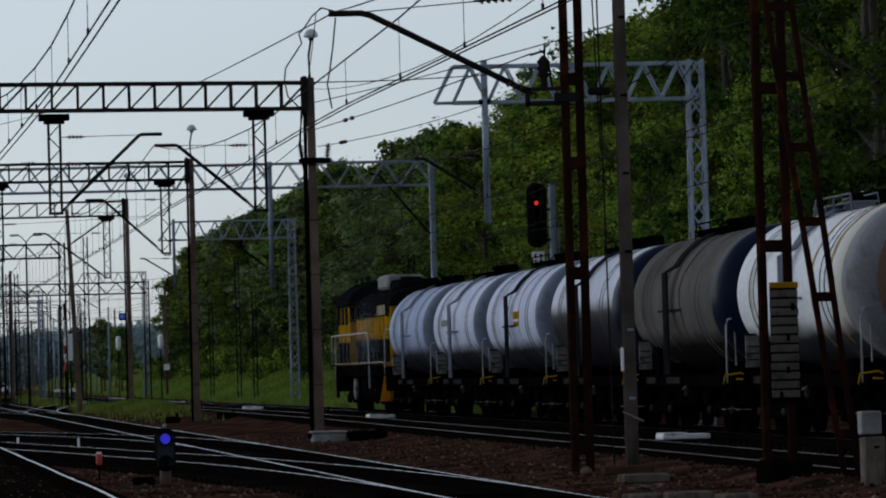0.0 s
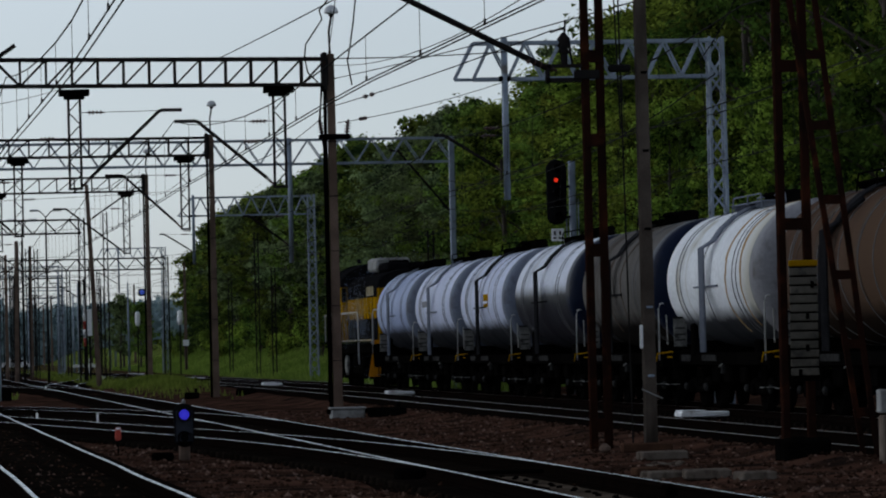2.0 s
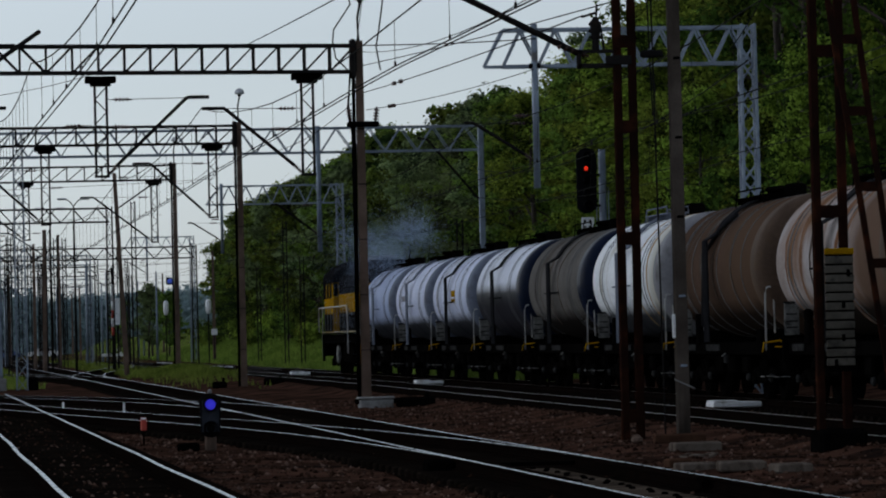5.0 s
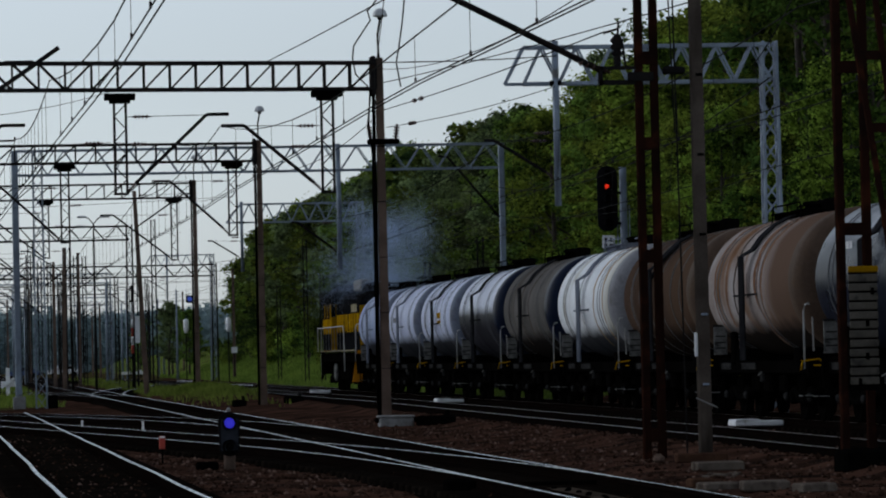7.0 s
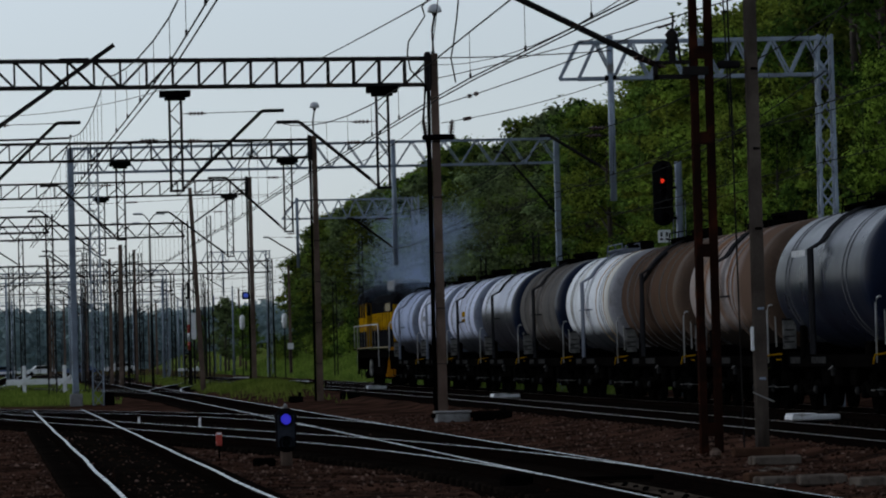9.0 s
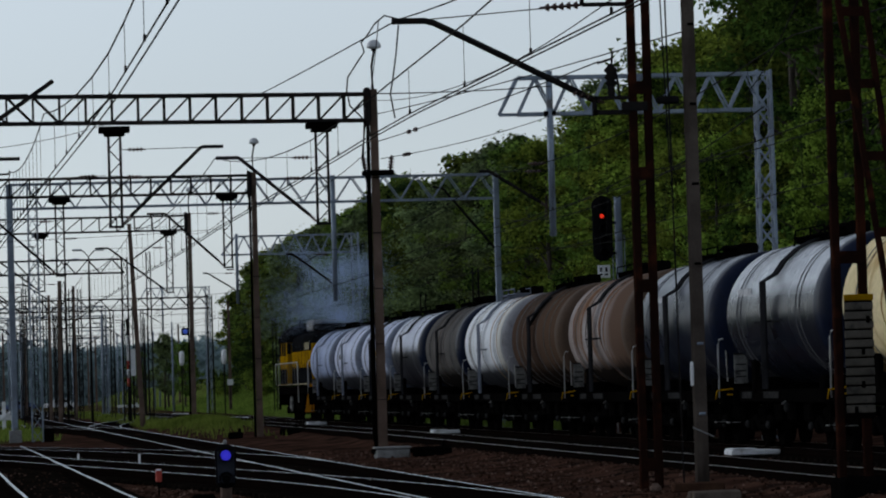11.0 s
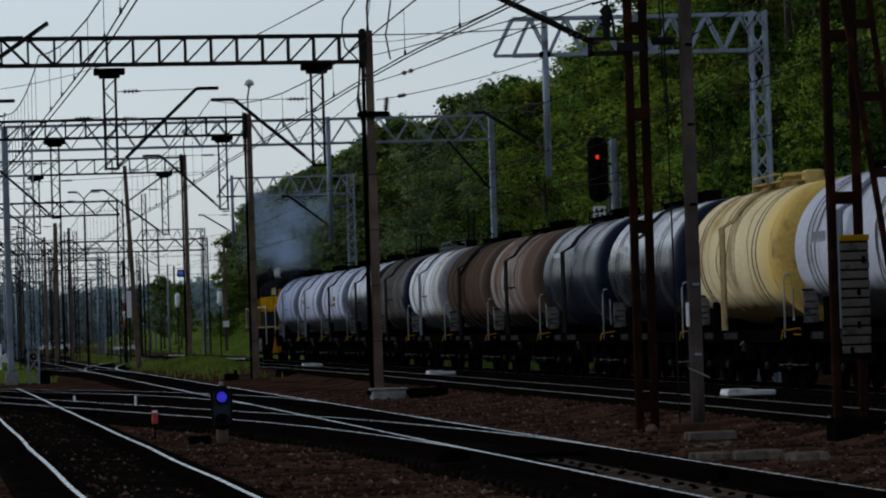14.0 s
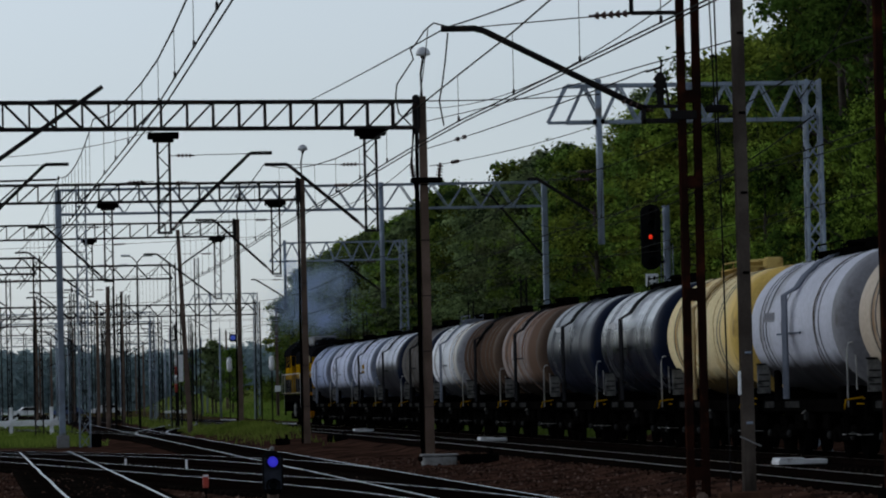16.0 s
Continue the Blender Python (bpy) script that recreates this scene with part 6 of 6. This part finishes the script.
def lamp_column(x, y, h):
    g = thing("street_lamp", (x, y, land(x, y)), "tall yard lamp column with two flat lamp heads", "street lamp", "yard lamps")
    part("column", Kit().tube([(0, 0, -0.2), (0, 0, h)], 0.09, 8, 0.05), DARK_STEEL, g)
    for s in (-1, 1):
        part("arm", Kit().tube([(0, 0, h), (s * 0.3, 0, h + 0.35), (s * 0.5, 0, h + 0.4)], 0.03, 6), DARK_STEEL, g)
        part("lamp_head", Kit().box(s * 0.66, 0, h + 0.42, 0.58, 0.26, 0.13, 0.05), OPAL, g)


lamp_column(6.87, 244, 9.85)
lamp_column(5.85, 260, 9.85)
yard_mast(21.4, 350, 9.4, "c")


# ---- signals and lineside things ----
def main_signal():
    g = thing("railway_signal", (20.7, 136, land(20, 136) + 0.04), "tall black colour-light signal showing red", "railway signal")
    part("post", Kit().tube([(0.55, 0.15, 0), (0.55, 0.15, 7.75)], 0.12, 10), GALV, g, "grey tubular post")
    head = Kit()
    rings = []
    for y in (-0.1, 0.12):
        r = []
        for i in range(24):
            a = 2 * math.pi * i / 24
            r.append((0.33 * math.cos(a), y, 6.72 + (0.75 if math.sin(a) >= 0 else -0.75) + 0.33 * math.sin(a)))
        rings.append(r)
    head.loft(rings)
    h = part("signal_head", head, BLACK_PAINT, g)
    for i in range(5):
        z = 7.52 - 0.4 * i
        part("hood", Kit().lathe([(0.14, 0), (0.145, 0.22), (0.125, 0.22), (0.12, 0.02)], "y", (0, -0.33, z), 14, False), BLACK_PAINT, h)
    part("ladder", Kit().bar((0.35, 0.2, 0), (0.35, 0.2, 6.5), 0.03).bar((0.75, 0.2, 0), (0.75, 0.2, 6.5), 0.03), GALV, g)
    part("number_plate", Kit().box(0.0, -0.05, 5.3, 0.42, 0.03, 0.42, 0.02), WHITE_PAINT, g)
    bars = Kit()
    for q in (-0.1, 0.08):
        bars.box(q, -0.07, 5.36, 0.07, 0.01, 0.14)
        bars.box(q, -0.07, 5.2, 0.1, 0.01, 0.06)
    tagged(part("plate_bars", bars, BLACK_PAINT, g), kind="stuff")
    part("bracket", Kit().box(0.3, 0.12, 6.9, 0.5, 0.08, 0.08).box(0.3, 0.12, 5.9, 0.5, 0.08, 0.08), BLACK_PAINT, g)
    return part("lamp", Kit().lathe([(0.07, 0.03), (0.058, 0.0), (0.04, -0.02), (0.01, -0.03)], "y", (0, 0, 0), 14), glow("red_signal_light", (1.0, 0.04, 0.015), 0.75), h, "lit red lens", at=(-0.03, -0.14, 7.12))


signal_lamp = main_signal()


def dwarf_signal():
    g = thing("shunting_signal", (3.92, 65.9, -0.25), "low shunting signal showing blue", "railway signal")
    part("post", Kit().box(0, 0, 0.14, 0.18, 0.16, 0.32, 0.03), CONCRETE, g)
    rings = []
    for y in (-0.1, 0.1):
        rings.append([(0.165 * math.cos(2 * math.pi * i / 20), y, 0.58 + (0.2 if i <= 10 else -0.24) + 0.13 * math.sin(2 * math.pi * i / 20)) for i in range(20)])
    h = part("signal_head", Kit().loft(rings), BLACK_PAINT, g)
    part("front_plate", Kit().box(0, -0.108, 0.55, 0.27, 0.012, 0.5, 0.005), surf("signal_grey_paint", (0.035, 0.04, 0.055), (0.02, 0.023, 0.03), 0.7, 0, 5, 40, 0.1, spec=0.05), h)
    part("hood", Kit().lathe([(0.11, 0), (0.115, 0.16), (0.1, 0.16), (0.09, 0.02)], "y", (0, -0.27, 0.74), 14, False), BLACK_PAINT, h)
    part("hood", Kit().lathe([(0.11, 0), (0.115, 0.12), (0.1, 0.12), (0.09, 0.02)], "y", (0, -0.23, 0.36), 14, False), BLACK_PAINT, h)
    part("blue_lamp", Kit().lathe([(0.09, 0.03), (0.082, 0.0), (0.045, -0.025), (0.01, -0.035)], "y", (0, -0.12, 0.73), 14), glow("blue_signal_light", (0.05, 0.045, 0.8), 0.5), h, "lit blue lens")
    part("dark_lens", Kit().lathe([(0.08, 0.03), (0.06, 0.0), (0.01, -0.02)], "y", (0, -0.12, 0.36), 14), GLASS_DARK, h)
    part("top_knob", Kit().lathe([(0.03, 0), (0.035, 0.05), (0.01, 0.08)], "z", (0, 0, 0.9), 8), PALE_CONCRETE, h)
    part("base_box", Kit().box(-0.35, 0.05, 0.06, 0.35, 0.25, 0.14, 0.03), BLACK, g)


dwarf_signal()
t = thing("clearance_marker", (3.0, 69.0, -0.24), "short red and white marker stake", "marker post")
part("stake", Kit().box(0, 0, 0.14, 0.03, 0.03, 0.3), BLACK, t)
part("marker", Kit().box(0, 0, 0.38, 0.1, 0.06, 0.22, 0.015), RED, t, "red painted top")
part("rim", Kit().box(0, -0.034, 0.47, 0.08, 0.01, 0.03), WHITE_PAINT, t)
for x, y in ((2.55, 104), (3.9, 100)):
    t = thing("white_stake", (x, y, -0.2), "short white-topped track stake", "marker post", "white stakes")
    part("stake", Kit().box(0, 0, 0.13, 0.05, 0.05, 0.28, 0.01), WHITE_PAINT, t)


def white_board(y, w, x=16.2):
    """Low white covers lying between the tracks."""
    t = thing("white_cover", (x, y, -0.25), "long low white painted cover between tracks", "trackside cover", "white covers")
    part("cover", Kit().box(0, 0, 0.16, w, 0.7, 0.11, 0.02, 0.04), WHITE_PAINT, t)
    part("flap", Kit().box(-w * 0.24, -0.06, 0.235, w * 0.5, 0.6, 0.03, 0.012, 0.1), WHITE_PAINT, t)
    part("base", Kit().box(0, 0, 0.04, w * 0.9, 0.5, 0.1, 0.02), BLACK, t)


for y, w in ((86.5, 1.05), (144, 0.95), (197, 1.2), (258, 1.3), (330, 1.2)):
    white_board(y, w)

t = thing("cable_box", (9.68, 97.2, -0.24), "pale concrete cable box at the mast's foot", "cable box")
part("box", Kit().box(0, 0, 0.15, 0.8, 0.5, 0.3, 0.04), PALE_CONCRETE, t)
part("lid", Kit().box(0, 0, 0.32, 0.86, 0.56, 0.05, 0.015), PALE_CONCRETE, t)
for s in (-0.42, 0.42):
    part("hinge", Kit().box(s, 0, 0.24, 0.12, 0.3, 0.12, 0.02), BLACK, t)
for x, y, w in ((10.6, 97, 0.9), (10.9, 145, 0.7), (9.0, 145, 0.5)):
    t = thing("point_box", (x, y, land(x, y) - 0.02), "low dark iron trackside box", "trackside box", "trackside boxes")
    part("body", Kit().box(0, 0, 0.12, w, 0.4, 0.24, 0.04), BLACK, t)
    part("lug", Kit().box(w * 0.3, 0, 0.3, 0.1, 0.14, 0.16, 0.03), BLACK, t)


def white_barrier(x, y, w, posts, s=1.0):
    t = thing("white_barrier", (x, y, land(x, y)), "white painted barrier board on cross-topped posts", "barrier", "white barriers")
    part("board", Kit().box(0, 0, 0.75 * s, w, 0.05, 0.3 * s, 0.015), WHITE_PAINT, t)
    for px in posts:
        part("post", Kit().box(px, 0.05, 0.75 * s, 0.2 * s, 0.1, 1.7 * s, 0.02), WHITE_PAINT, t)
        part("cross_arm", Kit().bar((px - 0.35 * s, -0.06, 0.55 * s), (px + 0.35 * s, -0.06, 1.05 * s), 0.13 * s), WHITE_PAINT, t)


white_barrier(0.3, 224, 3.6, (-0.85, 1.3))
white_barrier(15.6, 420, 2.6, (0.4,), 0.9)
white_barrier(-4.5, 520, 8, (-2, 2), 0.9)

for x, y, z, w, h in ((19.75, 330, 4.0, 0.45, 1.15), (17.5, 352, 4.1, 0.45, 1.2), (21.35, 349, 2.35, 0.5, 0.5), (9.6, 252, 2.8, 0.3, 1.6)):
    t = thing("sign_plate", (x, y, land(x, y)), "white lineside sign plate on a post", "sign", "lineside signs")
    part("post", Kit().box(0, 0.05, z / 2 + h / 4, 0.1, 0.08, z + h / 2 + 0.4), DARK_STEEL, t)
    part("plate", Kit().lathe([(w * 0.3, -h / 2), (w / 2, -h / 4), (w / 2, h / 3), (w * 0.3, h / 2)], "z", (0, 0, z + h / 2), 10) if w > 0.41 and h > 1 else Kit().box(0, 0, z + h / 2, w, 0.04, h, 0.01), WHITE_PAINT, t)
for cx, cy, rad in ((4.6, 37.0, 0.13), (4.75, 38.6, 0.2), (9.4, 52.6, 0.2)):
    t = thing("loose_cable", (cx, cy, land(cx, cy)), "loop of old grey cable lying on the gravel", "cable", "loose cables")
    part("loop", Kit().tube([(rad * (1 + 0.25 * math.sin(2.3 * i)) * math.cos(0.5 * i), 1.6 * rad * math.sin(0.5 * i), 0.03 + 0.025 * math.sin(1.7 * i)) for i in range(15)], 0.014, 5), SLAB, t)
t = thing("plastic_bottle", (2.9, 34.2, -0.2), "crumpled blue and white plastic bottle on the ballast", "bottle")
part("bottle", Kit().tube([(-0.06, 0, 0.03), (-0.05, 0, 0.035), (0.03, 0.01, 0.03), (0.06, 0.01, 0.03)], 0.032, 8, 0.02), surf("blue_plastic", (0.12, 0.25, 0.6), (0.5, 0.6, 0.8), 0.3, 0, 20, 60, 0), t)


# ---- exhaust smoke ----
SMOKE = surf("blue_grey_smoke", (0.57, 0.71, 0.94), (0.48, 0.61, 0.83), 1.0, 0, 1, 5, 0, spec=0.0)


def smoke_puff(seed, n, rx, ry, rz):
    """A haze of fine soot flakes, thinning outwards."""
    r = np.random.default_rng(seed)
    pos = r.normal(size=(n, 3)) * (0.35 + 0.65 * r.random((n, 1))) * np.array([rx, ry, rz])
    pos += 0.3 * np.sin(pos[:, [1, 2, 0]] * np.array([1.1, 2.6, 1.7]) + seed)
    s = 0.005 + 0.0055 * r.random((n, 1))
    u, w = r.normal(size=(n, 3)), r.normal(size=(n, 3))
    u /= np.linalg.norm(u, axis=1)[:, None]
    w -= u * (u * w).sum(1)[:, None]
    w /= np.linalg.norm(w, axis=1)[:, None]
    k = Kit()
    k.v = np.stack([pos - u * s, pos + w * s, pos + u * s, pos - w * s], 1).reshape(-1, 3).tolist()
    k.f = np.arange(4 * n).reshape(-1, 4).tolist()
    k.s, k.mi = [False] * n, [0] * n
    ob = part("smoke_puff", k, SMOKE)
    return tagged(ob, "thin blue-grey diesel smoke drifting from the exhaust", "smoke", "exhaust smoke", "stuff")


puffs = [smoke_puff(100 + i, 11000, 0.5 + 0.05 * (i * 7 % 11), 1.5 + 0.2 * (i * 5 % 9), 0.45 + 0.05 * (i * 3 % 10)) for i in range(16)]


def smoke_place(i, t):
    """Inside the hood until its turn, then up out of the stack and trailing above the train."""
    r = random.Random(300 + i)
    born = 3.8 + 0.12 * i
    side, back, up = r.uniform(-1.4, 1.6), -3.0 + 21.0 * r.random() ** 1.5, r.uniform(0.3, 3.8)
    y = train_front(t) + 10.1 - 2.4
    if t < born:
        return pose(train_line(y), y, 2.7)
    u = 1 - math.exp(-(t - born) / 0.9)
    late = smooth(10.0, 16.0, t)
    y -= back * u * (1 - 0.35 * late)
    wob = 0.3 * math.sin(1.3 * t + i)
    return pose(train_line(y) + (side + wob) * u - 0.8 * late, y, 2.7 + (2.0 + up + 0.15 * wob + 0.8 * late) * u, 0, 0, 12 * math.sin(0.5 * t + i))


# ---- far traffic and small lineside details ----
def car(x, y, turn, paint, label):
    g = thing("parked_car", (x, y, land(x, y)), label, "car", "far cars", radians(turn))
    prof = ((-2.1, 0.35), (-2.15, 0.75), (-1.95, 0.9), (-1.2, 0.95), (-0.55, 1.42), (0.9, 1.45), (1.6, 0.98), (2.05, 0.9), (2.15, 0.6), (2.1, 0.35))
    part("body", Kit().loft([[(a, s, b) for a, b in prof] for s in (-0.85, 0.85)]), paint, g)
    for s in (-0.86, 0.86):
        part("side_window", Kit().loft([[(a, s + q, b) for a, b in ((-0.95, 0.98), (-0.5, 1.36), (0.85, 1.38), (1.3, 0.98))] for q in (-0.01, 0.01)]), GLASS_DARK, g)
        for a in (-1.35, 1.35):
            part("wheel", Kit().lathe([(0.08, -0.1), (0.32, -0.1), (0.34, 0), (0.32, 0.1), (0.08, 0.1)], "y", (a, s * 0.95, 0.33), 14), BLACK, g)


CAR_WHITE = surf("white_car_paint", (0.75, 0.76, 0.78), (0.7, 0.71, 0.73), 0.3, 0, 2, 10, 0)
CAR_BLUE = surf("blue_car_paint", (0.06, 0.10, 0.22), (0.05, 0.08, 0.18), 0.3, 0, 2, 10, 0)
for x, y, turn, paint, label in ((0.8, 560, 8, CAR_WHITE, "white car on the road behind the yard"), (6.3, 566, 0, CAR_BLUE, "dark blue car on the road behind the yard"), (11.5, 562, 3, CAR_WHITE, "white car on the road behind the yard"), (-4.5, 570, 0, CAR_BLUE, "dark blue car on the road behind the yard")):
    car(x, y, turn, paint, label)
t = thing("blue_light", (9.62, 189.7, 4.3), "small blue signal light on a mast", "signal light")
part("casing", Kit().box(0, 0.06, 0, 0.34, 0.12, 0.34, 0.05), BLACK_PAINT, t)
part("lens", Kit().lathe([(0.12, 0.01), (0.1, -0.02), (0.02, -0.04)], "y", (0, 0, 0), 12), glow("small_blue_light", (0.06, 0.12, 0.6), 0.25), t)
t = thing("striped_pole", (9.1, 246, land(9, 246)), "red and white banded steel pole", "pole")
part("pole", Kit().rod((0, 0, -0.2), (0, 0, 6.2), 0.09, 8), DARK_STEEL, t)
for i in range(6):
    part("band", Kit().rod((0, 0, 2.2 + 0.5 * i), (0, 0, 2.7 + 0.5 * i), 0.105, 8), RED if i in (0, 2) else WHITE_PAINT, t)


motions()
